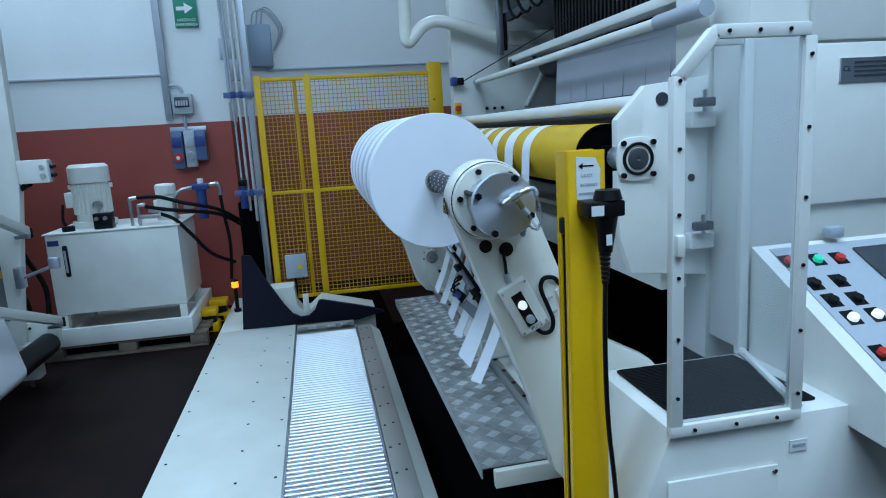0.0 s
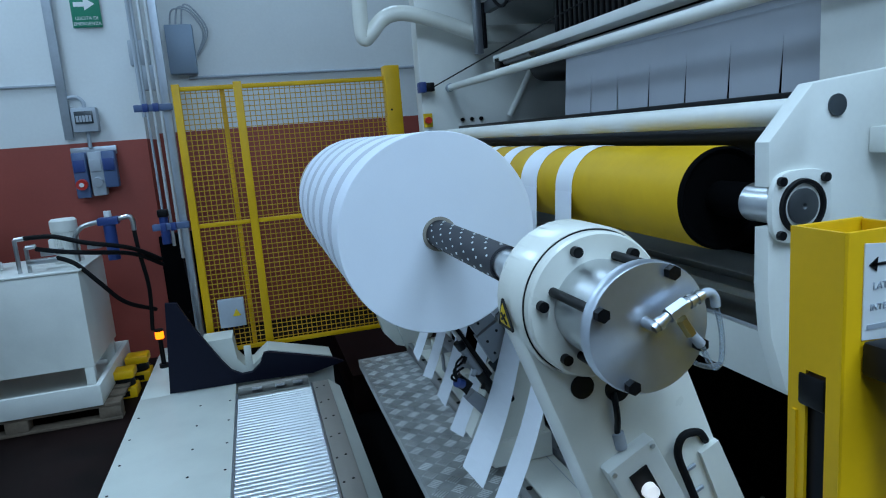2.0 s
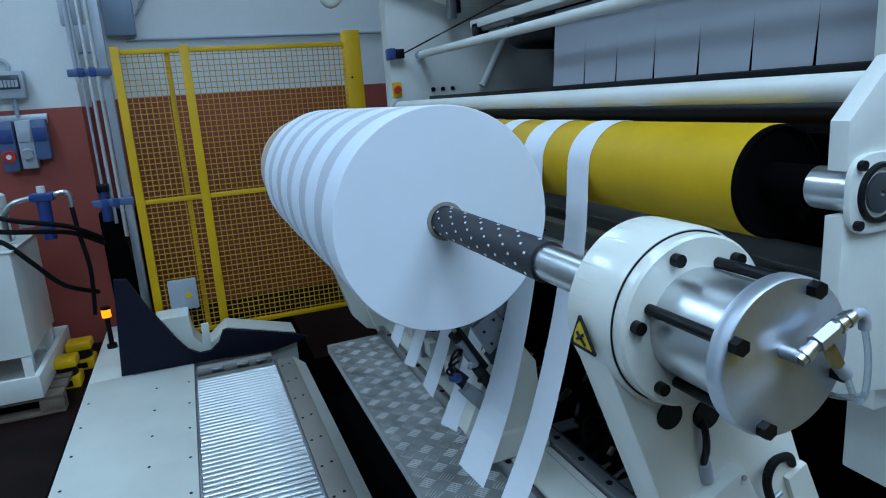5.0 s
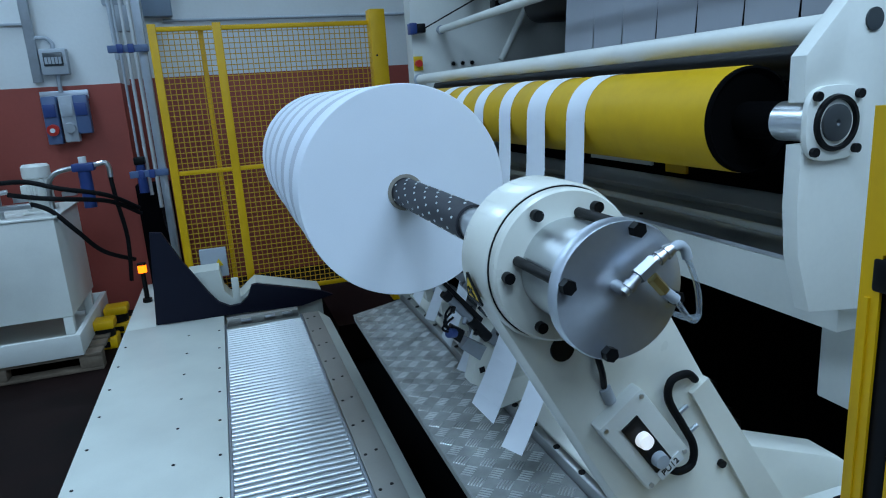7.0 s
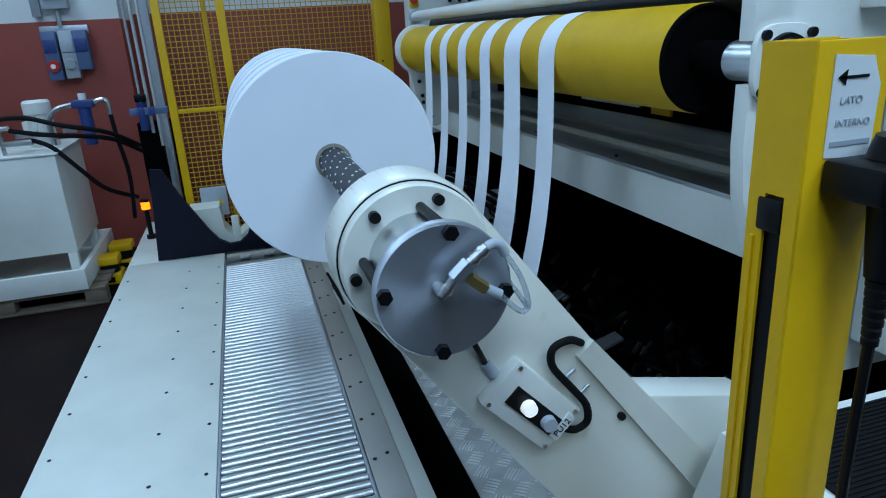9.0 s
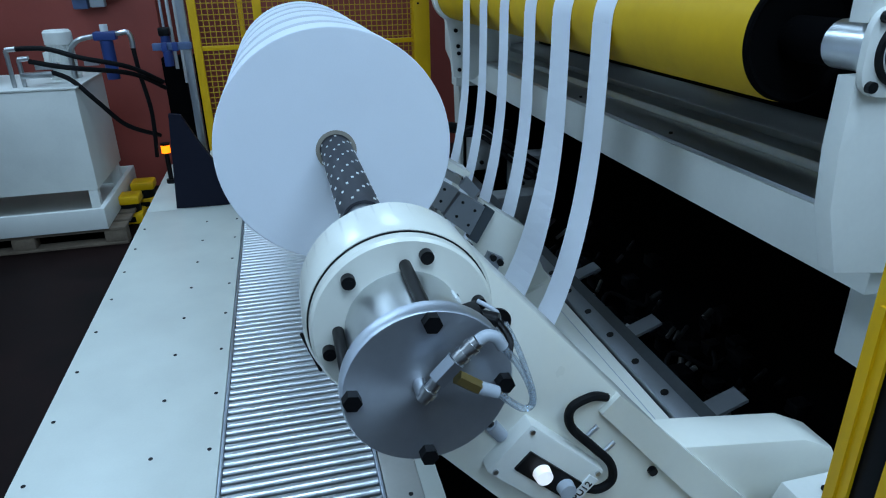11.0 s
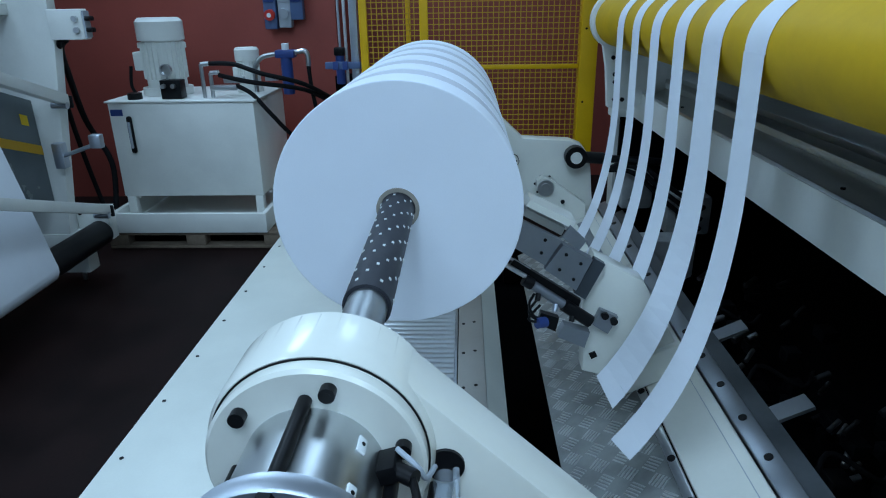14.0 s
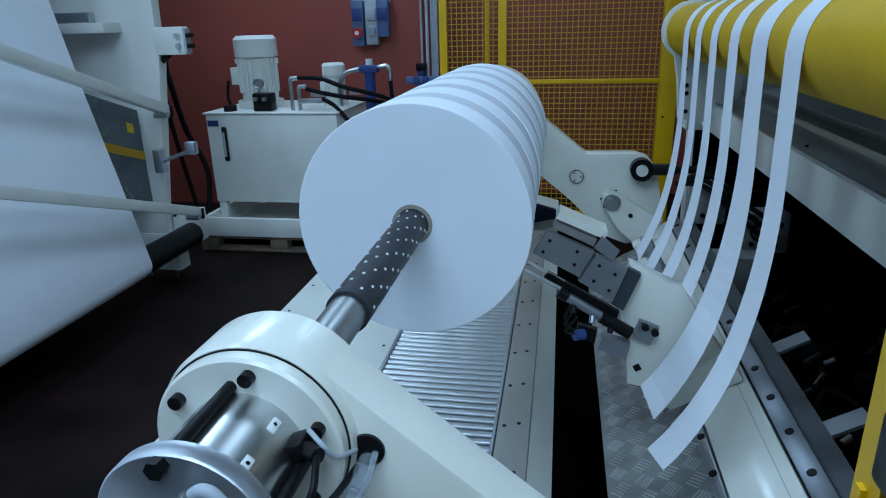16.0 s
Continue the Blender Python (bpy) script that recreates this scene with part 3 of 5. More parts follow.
    part("filter_cap", R(((-0.29, 6.09, 1.376), (-0.29, 6.09, 1.42), 0.026), n=14), SIGN_WHITE, f)
    part("elbow", P([(-0.20, 6.09, 1.36), (-0.15, 6.09, 1.365), (-0.13, 6.09, 1.33), (-0.13, 6.09, 1.26)], 0.018), STEEL, u)
    part("oil_hose", P([(-0.13, 6.09, 1.26), (-0.12, 6.09, 1.10), (-0.10, 6.15, 0.8), (-0.14, 6.25, 0.45)], 0.015), RUBBER, u)
    part("filter_bracket", B((-0.45, -0.36, 6.05, 6.10, 1.16, 1.19)), STEEL, u)


hydraulic_unit()


# ---- lift table ----
def lift_table():
    t = thing("lift_table", (0.48, 3.5, TOP), "white lift table with a steel roller bed, in a floor pit", "lift table")
    z = TOP
    part("deck", B((-0.20, 0.450, 1.0, 5.62, z - 0.36, z), bevel=0.004), TABLE_WHITE, t, "white left deck with small screws")
    part("end_deck", B((-0.20, 0.06, 5.622, 6.86, z - 0.36, z), bevel=0.004), TABLE_WHITE, t)
    part("rear_deck", B((0.062, 1.16, 5.70, 5.96, z - 0.36, z + 0.01), bevel=0.004), TABLE_WHITE, t)
    part("side_strip", B((0.972, 1.085, 1.0, 5.38, z - 0.36, z), bevel=0.003), PLATE_GREY, t, "grey steel side strip")
    bm = bmesh.new()
    slab(bm, [(1.0865, z - 0.004), (1.165, z - 0.07), (1.165, z - 0.36), (1.0865, z - 0.36)], 1.0, 5.40)
    part("sloping_edge", bm, TABLE_WHITE, t, "sloping white edge")
    # Bed is near-black to put the shade between the rollers into colour.
    part("shaded_roller_bed", B((0.452, 0.97, 1.0, 5.38, z - 0.36, z - 0.055)), DARK, t)
    for x in (0.454, 0.958):
        part("bed_edge", B((x, x + 0.010, 1.0, 5.385, z - 0.054, z + 0.004), bevel=0.001), ZINC, t)
    bm = bmesh.new()
    rod(bm, (-0.244, 0, 0), (0.247, 0, 0), 0.0145, 16)
    mesh = mesh_of("roller", bm, ROLLER)
    for i in range(103):
        piece("roller", mesh, t, (0.709, 1.04 + 0.0418 * i, z - 0.017))
    bm = bmesh.new()
    rod(bm, (0, 0, -0.003), (0, 0, 0.0022), 0.0075, 10)
    mesh = mesh_of("screw", bm, BLACK)
    for x in (-0.155, 0.225, 0.415):
        for i in range(14):
            y = 1.25 + 0.335 * i + (0.03 if x > 0 else 0)
            if y < 5.6:
                piece("screw", mesh, t, (x, y, z))
    for x in (0.995, 1.045):
        for i in range(16):
            piece("screw", mesh, t, (x, 1.2 + 0.27 * i + (0.02 if x > 1.02 else 0), z))
    # end stop over the first rollers
    part("end_frame", B((0.47, 0.95, 5.40, 5.46, z - 0.02, z + 0.035), bevel=0.006), PLATE_GREY, t)
    for x in (0.56, 0.72, 0.84):
        part("end_bracket", B((x, x + 0.07, 5.385, 5.40, z, z + 0.03), bevel=0.003), STEEL, t)
    # saddle that takes the shaft
    bm = bmesh.new()
    outline = [(0.0, z + 0.005), (0.055, z + 0.655), (0.13, z + 0.645), (0.22, z + 0.45), (0.305, z + 0.30), (0.37, z + 0.185), (0.43, z + 0.10), (0.50, z + 0.058), (0.57, z + 0.062), (0.63, z + 0.11), (0.665, z + 0.19), (0.69, z + 0.195), (0.955, z + 0.125), (1.171, z + 0.063), (1.236, z + 0.03), (1.0, z - 0.02), (0.60, z - 0.005)]
    slab(bm, outline, 5.625, 5.665)
    part("saddle_plate", bm, NAVY, t, "dark navy saddle plate with a round notch")
    bm = bmesh.new()
    slab(bm, [(0.27, z + 0.011), (0.25, z + 0.32), (0.46, z + 0.32), (0.475, z + 0.16), (0.52, z + 0.10), (0.59, z + 0.10), (0.66, z + 0.16), (0.70, z + 0.19), (1.16, z + 0.065), (1.16, z + 0.011)], 5.70, 5.93)
    part("saddle_block", bm, TABLE_WHITE, t, "white saddle block")
    part("saddle_rib", B((0.53, 0.58, 5.67, 5.699, z + 0.012, z + 0.25), bevel=0.004), TABLE_WHITE, t)
    part("sensor_bracket", B((0.78, 0.93, 5.75, 5.80, z + 0.011, z + 0.045), bevel=0.004), STEEL, t)
    b = thing("warning_beacon", (-0.115, 6.3, TOP), "small amber flashing beacon on a black base", "beacon")
    part("base", R(((-0.115, 6.3, z), (-0.115, 6.3, z + 0.03), 0.035), n=18), BLACK, b)
    part("stem", R(((-0.115, 6.3, z + 0.03), (-0.115, 6.3, z + 0.24), 0.018), n=14), BLACK, b)
    part("lens", R(((-0.115, 6.3, z + 0.24), (-0.115, 6.3, z + 0.30), 0.032), n=18), AMBER, b, "glowing amber lens")
    part("top", R(((-0.115, 6.3, z + 0.30), (-0.115, 6.3, z + 0.315), 0.034), n=18), BLACK, b)
    for x, y in ((-0.34, 6.02), (-0.29, 6.36)):
        s = thing("safety_scanner", (x, y, FLOOR), "yellow and black safety laser scanner beside the table", "scanner", "scanners beside the table")
        part("base", B((x - 0.10, x + 0.08, y - 0.08, y + 0.09, FLOOR, 0.115), bevel=0.012), YELLOW, s)
        part("window", R(((x - 0.01, y, 0.116), (x - 0.01, y, 0.18), 0.075), n=22), BLACK, s, "round black scanner window")
        part("head", B((x - 0.095, x + 0.075, y - 0.08, y + 0.08, 0.181, 0.245), bevel=0.014), YELLOW, s)
        part("lens_cover", B((x - 0.05, x + 0.03, y - 0.085, y - 0.0805, 0.05, 0.09)), BLACK, s)
        part("cable", P([(x + 0.04, y + 0.09, 0.08), (x + 0.05, y + 0.14, 0.10), (x - 0.02, y + 0.18, 0.06), (x - 0.05, y + 0.22, FLOOR + 0.01)], 0.008), BLACK, s)
    return t, b


lift, beacon = lift_table()


# ---- winding drum and the machine frame ----
def machine():
    d = thing("winding_drum", (DRUM[0], 3.3, DRUM[1]), "yellow rubber-covered winding drum with a black end", "drum")
    bm = bmesh.new()
    lathe(bm, DRUM, [(2.028, 0.100), (2.026, DRUM_R - 0.001), (2.028, DRUM_R), (4.27, DRUM_R), (4.28, 0.095)], 64)
    part("cover", bm, DRUM_YELLOW, d)
    bm = bmesh.new()
    lathe(bm, DRUM, [(2.030, 0.001), (2.030, 0.05), (2.024, 0.095), (2.014, 0.106), (2.016, DRUM_R - 0.001), (2.0255, DRUM_R - 0.001)], 64)
    part("end_disc", bm, DARK, d, "black dished drum end")
    part("journal", R(((DRUM[0], 1.931, DRUM[1]), (DRUM[0], 2.10, DRUM[1]), 0.038), n=28), DARK, d, "black drum journal")
    part("journal_collar", R(((DRUM[0], 1.848, DRUM[1]), (DRUM[0], 1.930, DRUM[1]), 0.0385), n=28), TURNED, d)
    part("far_journal", R(((DRUM[0], 4.27, DRUM[1]), (DRUM[0], 4.69, DRUM[1]), 0.035), n=20), STEEL, d)

    s = thing("bearing_plate", (1.8, 1.87, 1.2), "white machine side plate with a four-bolt flange bearing", "machine plate")
    bm = bmesh.new()
    slab(bm, [(1.672, 1.728), (1.770, 1.830), (1.99, 1.853), (1.99, 1.20), (1.80, 1.222), (1.72, 1.232), (1.682, 1.35), (1.672, 1.45), (1.673, 1.567), (1.715, 1.567), (1.743, 1.578), (1.755, 1.606), (1.743, 1.634), (1.715, 1.646), (1.672, 1.645)], 1.845, 1.882, 0.003)
    part("plate", bm, WHITE, s)
    c = (1.738, 1.604)
    bm = bmesh.new()
    rim = []
    for k in range(48):
        a0 = 2 * math.pi * k / 48
        r = 0.069 / (abs(math.cos(a0)) ** 3.4 + abs(math.sin(a0)) ** 3.4) ** (1 / 3.4)
        rim.append((c[0] + r * math.cos(a0), c[1] + r * math.sin(a0)))
    slab(bm, rim, 1.833, 1.846, 0.002)
    fl = part("bearing_flange", bm, WHITE, s)
    bm = bmesh.new()
    lathe(bm, c, [(1.833, 0.053), (1.826, 0.051), (1.826, 0.044), (1.835, 0.042)], 36)
    part("bearing_ring", bm, BLACK, fl)
    bm = bmesh.new()
    lathe(bm, c, [(1.836, 0.043), (1.836, 0.0345), (1.828, 0.034), (1.827, 0.032), (1.827, 0.006), (1.831, 0.001)], 36)
    part("shaft_end", bm, DARK_STEEL, fl, "turned steel shaft end")
    for sx in (-1, 1):
        for sz in (-1, 1):
            part("bolt", R(((c[0] + sx * 0.0505, 1.833, c[1] + sz * 0.0505), (c[0] + sx * 0.0505, 1.824, c[1] + sz * 0.0505), 0.009), n=10), BLACK, fl)
    fp = thing("far_bearing_plate", (1.74, 4.31, 1.2), "white bearing plate with bolts behind the drum", "machine plate")
    bm = bmesh.new()
    rim = [(DRUM[0] + 0.126 * math.cos(math.radians(k)), DRUM[1] + 0.126 * math.sin(math.radians(k))) for k in range(40, 241, 10)]
    slab(bm, rim + [(1.672, 1.40), (1.690, 1.22), (1.79, 1.20), (1.95, 1.30), (1.95, 1.66)], 4.30, 4.345, 0.003)
    part("plate", bm, WHITE, fp)
    for x, z in ((1.70, 1.445), (1.712, 1.37), (1.715, 1.335), (1.718, 1.255), (1.755, 1.255)):
        part("bolt", R(((x, 4.30, z), (x, 4.29, z), 0.010), n=10), BLACK, fp)
    part("lifting_hole", R(((1.826, 1.841, 1.786), (1.826, 1.846, 1.786), 0.021), n=22), DARK_GREY, s, "round dark lifting hole")
    part("side_hole", R(((1.93, 1.841, 1.53), (1.93, 1.846, 1.53), 0.012), n=16), BLACK, s)

    f = thing("winder_housing", (2.3, 4.7, FLOOR), "tall white side wall of the winding machine", "machine")
    bm = bmesh.new()
    slab(bm, [(1.775, 1.30), (1.775, 4.2), (3.6, 4.2), (3.6, FLOOR), (1.85, FLOOR), (1.82, 1.2)], 4.70, 4.82, 0.004)
    part("side_frame", bm, WHITE, f)
    part("foot_plate", B((1.78, 2.1, 4.60, 4.70, 1.12, 1.55), bevel=0.006), WHITE, f)
    for x in (2.02, 2.08, 2.14):
        part("bolt", R(((x, 4.70, 1.86), (x, 4.688, 1.86), 0.012), n=8), BLACK, f)
    part("strut", R(((2.31, 4.65, 1.86), (2.50, 4.65, 2.18), 0.020), n=12), WHITE, f, "slanting white strut")
    part("push_button", R(((1.80, 4.70, 1.87), (1.80, 4.66, 1.87), 0.02), n=16), RED, f, "red stop button")
    part("button_plate", B((1.777, 1.83, 4.69, 4.70, 1.83, 1.91)), WARNING, f)
    w = thing("rope_switch", (1.74, 4.68, 2.0), "small blue and black rope-pull switch with a taut cord", "switch")
    part("body", B((1.75, 1.79, 4.62, 4.69, 2.03, 2.09), bevel=0.005), BLUE, w)
    part("head", B((1.79, 1.84, 4.62, 4.68, 2.035, 2.085), bevel=0.005), BLACK, w)
    part("cord", R(((1.84, 4.65, 2.06), (2.25, 3.3, 2.33), 0.004), n=6), BLACK, w)

    for nm, a, b, r, lab in (("guard_bar", (1.95, 4.69, 2.052), (1.95, 2.05, 2.052), 0.020, "white round guard bar across the winder"), ("spreader_bar", (1.80, 4.69, 1.779), (1.80, 1.884, 1.779), 0.027, "thick white cross tube over the drum")):
        q = thing(nm, a, lab, "machine bar")
        part("tube", R((a, b, r), n=24), WHITE, q)
        part("end_cap", R((a, (a[0] - 0.004, a[1] - 0.035, a[2]), r * 1.25), n=20), GREY, q)
        if nm == "guard_bar":
            part("grip", R(((1.95, 2.09, 2.052), (1.95, 1.80, 2.052), 0.027), n=20), GREY, q, "grey sleeve grip")

    b = thing("lower_beam", (1.75, 3.3, 1.2), "white cross beam with a stainless guide channel under the drum", "machine beam")
    part("beam", B((1.845, 1.95, 1.884, 4.69, 1.150, 1.279), bevel=0.006), WHITE, b)
    part("guide_channel", B((1.853, 2.03, 1.884, 4.69, 1.2795, 1.284), bevel=0.001), CHANNEL, b, "brushed stainless guide channel")
    part("channel_lip", B((1.8455, 1.8525, 1.884, 4.69, 1.2795, 1.290), bevel=0.001), STEEL, b)
    bm = bmesh.new()
    slab(bm, [(2.0, 1.2845), (2.0, 1.296), (2.006, 1.305), (2.018, 1.309), (2.055, 1.312), (2.055, 1.2845)], 1.90, 4.69)
    part("guide_bar", bm, CHANNEL, b, "rounded stainless guide bar")
    bm = bmesh.new()
    slab(bm, [(2.095, 1.27), (2.095, 1.318), (2.105, 1.324), (2.24, 1.338), (2.24, 1.27)], 1.90, 4.69)
    part("rear_plate", bm, CHANNEL, b, "brushed stainless rear plate")
    # Near-black strip paints the shade between guide bar and rear plate.
    part("channel_gap_shade", B((2.056, 2.094, 1.90, 4.69, 1.27, 1.283)), DARK, b)
    for y in (2.05, 2.65, 3.25, 3.85):
        part("screw", R(((1.894, y, 1.284), (1.894, y, 1.289), 0.006), n=8), BLACK, b)
    # Near-black sheet added for the shaded opening behind the channel.
    part("channel_shade_sheet", B((2.30, 2.34, 1.90, 4.69, 1.25, 1.775), bevel=0.004), DARK, b, "near-black sheet for the shaded gap behind the channel")

    # inside of the machine: near-black panels put the shade into their colour
    h = thing("machine_inside", (2.6, 3.3, FLOOR), "winder inside, its shade put into near-black panels, with rollers", "machine inside")
    part("back_shade_panel", B((3.2, 3.25, 1.0, 4.69, FLOOR, 4.2)), DARK, h)
    part("under_shade_panel", B((2.62, 2.66, 1.90, 4.69, FLOOR, 1.80)), DARK, h)
    part("roof_shade_panel", B((2.10, 3.2, 1.90, 4.69, 1.80, 1.815)), DARK, h)
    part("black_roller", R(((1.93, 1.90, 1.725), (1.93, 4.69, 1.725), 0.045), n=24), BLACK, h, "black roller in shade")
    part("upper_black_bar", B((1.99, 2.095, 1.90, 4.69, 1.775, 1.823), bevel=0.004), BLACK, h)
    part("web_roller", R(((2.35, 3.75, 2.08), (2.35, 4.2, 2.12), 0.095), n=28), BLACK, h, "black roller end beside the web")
    part("floor_shade_pan", B((1.86, 2.62, 1.90, 4.69, FLOOR, FLOOR + 0.05)), DARK, h)
    # Covers the lit far wall to keep the shaded void black.
    part("far_shade_panel", B((1.845, 2.61, 4.655, 4.69, FLOOR + 0.055, 1.11)), DARK, h)
    rnd = random.Random(3)
    for i in range(120):
        x, y, z = 1.88 + rnd.random() * 0.65, 1.95 + rnd.random() * 2.3, FLOOR + 0.08 + rnd.random() * 0.32
        if rnd.random() < 0.5:
            part("pneumatic_fitting", R(((x, y, z), (x + 0.03 + 0.05 * rnd.random(), y + 0.06 * rnd.random(), z + 0.02), 0.008 + 0.006 * rnd.random()), n=10), STEEL if rnd.random() < 0.7 else BLACK, h)
        else:
            part("valve_body", B((x, x + 0.06, y, y + 0.04 + 0.05 * rnd.random(), z - 0.03, z + 0.02), bevel=0.004), BLACK if rnd.random() < 0.95 else NAVY, h)
    for k, (x, y, z, w) in enumerate(((1.86, 4.10, 0.42, 0.26), (2.02, 4.28, 0.58, 0.22), (1.80, 4.34, 0.70, 0.16))):
        cast = part("hinge_casting", B((x, x + w, y, y + 0.14, z, z + 0.20), bevel=0.02), FAINT_GREY, h, "grey cast hinge block in shade")
        part("casting_bolt", R(((x + 0.05, y, z + 0.05), (x + 0.05, y - 0.012, z + 0.05), 0.012), n=10), BLACK, cast)
        part("casting_bolt", R(((x + w - 0.05, y, z + 0.15), (x + w - 0.05, y - 0.012, z + 0.15), 0.012), n=10), BLACK, cast)
    bm = bmesh.new()
    ring(bm, (2.10, 0.69), 0.042, 0.034, 4.26, 4.275, 28)
    part("retaining_ring", bm, BLACK, h)
    for i in range(3):
        part("cylinder_hose", P([(1.72, 4.36, 0.90), (1.84, 4.30, 0.96 - 0.03 * i), (1.98, 4.24, 0.86 - 0.04 * i), (2.16, 4.20, 0.74 - 0.05 * i)], 0.012), RUBBER, h)
    # Small added patches stand for the distant fence seen through the gap.
    part("yellow_view_patch", B((2.285, 2.297, 2.93, 3.05, 1.345, 1.43)), YELLOW, h, "yellow patch for the far guard glimpsed under the drum")
    part("white_view_patch", B((2.285, 2.297, 3.14, 3.60, 1.36, 1.44)), WHITE, h)
    for i in range(4):
        y = 2.15 + 0.5 * i
        part("hose", P([(2.0, y, 0.3), (2.1, y + 0.15, 0.42), (2.25, y + 0.1, 0.36), (2.4, y + 0.3, 0.3)], 0.009), RUBBER, h)

    # web of paper with slits above the drum; its grey carries the shade there
    w2 = thing("paper_web", (2.1, 2.7, 1.83), "white paper web with short slits, shade put into its grey", "paper")
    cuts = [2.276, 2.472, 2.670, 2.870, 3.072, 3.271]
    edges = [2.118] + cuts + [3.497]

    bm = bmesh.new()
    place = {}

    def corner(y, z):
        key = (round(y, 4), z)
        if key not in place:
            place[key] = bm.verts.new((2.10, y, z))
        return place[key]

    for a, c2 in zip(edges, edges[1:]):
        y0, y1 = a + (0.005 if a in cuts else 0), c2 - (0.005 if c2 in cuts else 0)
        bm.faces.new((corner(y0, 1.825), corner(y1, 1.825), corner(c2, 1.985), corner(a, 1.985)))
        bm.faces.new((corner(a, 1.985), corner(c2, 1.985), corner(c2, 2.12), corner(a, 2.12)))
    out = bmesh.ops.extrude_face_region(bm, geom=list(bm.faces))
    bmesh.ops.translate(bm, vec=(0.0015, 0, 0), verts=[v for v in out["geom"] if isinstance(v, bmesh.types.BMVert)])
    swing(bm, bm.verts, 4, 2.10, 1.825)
    part("sheet", bm, SHADED_PAPER, w2)
    part("crease", R(((2.108, 2.118, 2.04), (2.114, 3.497, 2.06), 0.0012), n=6), GREY, w2, "faint fold across the web")


machine()


# ---- swinging arms ----
def arm_outline():
    start = math.atan2(1.56 - HUB[1], 1.345 - HUB[0])
    arc = [(HUB[0] + 0.115 * math.cos(a), HUB[1] + 0.115 * math.sin(a)) for a in np.linspace(start, math.radians(196), 18)]
    foot = [(1.314, 0.928), (1.385, 0.66), (1.45, 0.58), (1.56, 0.545), (1.67, 0.60), (1.745, 0.80), (1.765, 0.87), (1.755, 0.935), (1.71, 0.985), (1.50, 1.105)]
    return arc + foot


def arms():
    t = thing("swing_arms", HINGE, "pair of white swinging arms that carry the winding shaft", "machine arm")
    bm = bmesh.new()
    slab(bm, arm_outline(), 1.700, 1.775, 0.005)
    near = part("near_arm", bm, CREAM, t, "thick white painted arm")
    bm = bmesh.new()
    slab(bm, arm_outline(), 4.50, 4.60, 0.006)
    far = part("far_arm", bm, CREAM, t, "thick white painted arm")
    bm = bmesh.new()
    slab(bm, [(1.408, 1.246), (1.442, 1.262), (1.70, 0.66), (1.64, 0.60)], 1.690, 1.7015)
    part("rib", bm, CREAM, near, "welded stiffening strip")
    # clamping head
    bm = bmesh.new()
    lathe(bm, HUB, [(1.78, 0.03), (1.78, 0.109), (1.774, 0.115), (1.696, 0.115), (1.688, 0.1115), (1.688, 0.09)], 64)
    head = part("clamping_head", bm, CREAM, t, "round white clamping head")
    bm = bmesh.new()
    lathe(bm, HUB, [(1.690, 0.1105), (1.6865, 0.1105), (1.6865, 0.1080), (1.690, 0.1080)], 64)
    part("joint_line", bm, BLACK, head)
    bm = bmesh.new()
    lathe(bm, HUB, [(1.69, 0.1085), (1.672, 0.1085), (1.668, 0.1050), (1.668, 0.05)], 64)
    part("flange", bm, CREAM, head)
    bm = bmesh.new()
    rod(bm, (0, 0, 0), (0, -0.011, 0), 0.0080, 14)
    rod(bm, (0, -0.011, 0), (0, -0.0112, 0), 0.0042, 6)
    mesh = mesh_of("flange_bolt", bm, BLACK)
    for k in range(6):
        a = math.radians(111 + 60 * k)
        piece("flange_bolt", mesh, head, (HUB[0] + 0.0905 * math.cos(a), 1.668, HUB[1] + 0.0905 * math.sin(a)))
    bm = bmesh.new()
    lathe(bm, HUB, [(1.668, 0.069), (1.56, 0.069)], 64)
    cyl = part("cylinder_barrel", bm, TURNED, head, "bright turned steel cylinder")
    bm = bmesh.new()
    lathe(bm, HUB, [(1.561, 0.05), (1.561, 0.0855), (1.559, 0.087), (1.542, 0.087), (1.539, 0.085), (1.539, 0.0)], 64)
    cap = part("cylinder_cap", bm, CAP_STEEL, head, "round brushed steel end cap")
    bm = bmesh.new()
    rod(bm, (0, 0, 0), (0, -0.011, 0), 0.0097, 6)
    cap_mesh = mesh_of("cap_nut", bm, BLACK)
    for k in range(4):
        a = math.radians(66 + 90 * k)
        x, z = HUB[0] + 0.0765 * math.cos(a), HUB[1] + 0.0765 * math.sin(a)
        part("tie_rod", R(((x, 1.668, z), (x, 1.561, z), 0.007), n=12), BLACK, cyl)
        piece("cap_nut", cap_mesh, cap, (x, 1.539, z))
    # air fitting on the cap, sensors on the barrel
    def on_cap(dx, dz, y=1.517):
        return Vector((HUB[0] + dx, y, HUB[1] + dz))

    fit_ = part("air_fitting", R((on_cap(-0.006, 0.010, 1.539), on_cap(-0.006, 0.010, 1.516), 0.0075), n=14), STEEL, cap, "steel air fitting")
    part("elbow", R((on_cap(-0.010, 0.008), on_cap(0.012, 0.021), 0.0065), (on_cap(-0.004, 0.0115), on_cap(0.002, 0.015), 0.0085), n=14), STEEL, fit_)
    bm = bmesh.new()
    rod(bm, on_cap(0.012, 0.021), on_cap(0.036, 0.032), 0.0105, 6)
    part("hex_body", bm, ZINC, fit_)
    part("union", R((on_cap(0.036, 0.032), on_cap(0.062, 0.0405), 0.0072), (on_cap(0.041, 0.0335), on_cap(0.046, 0.035), 0.009), (on_cap(0.052, 0.037), on_cap(0.057, 0.0388), 0.009), n=14), STEEL, fit_)
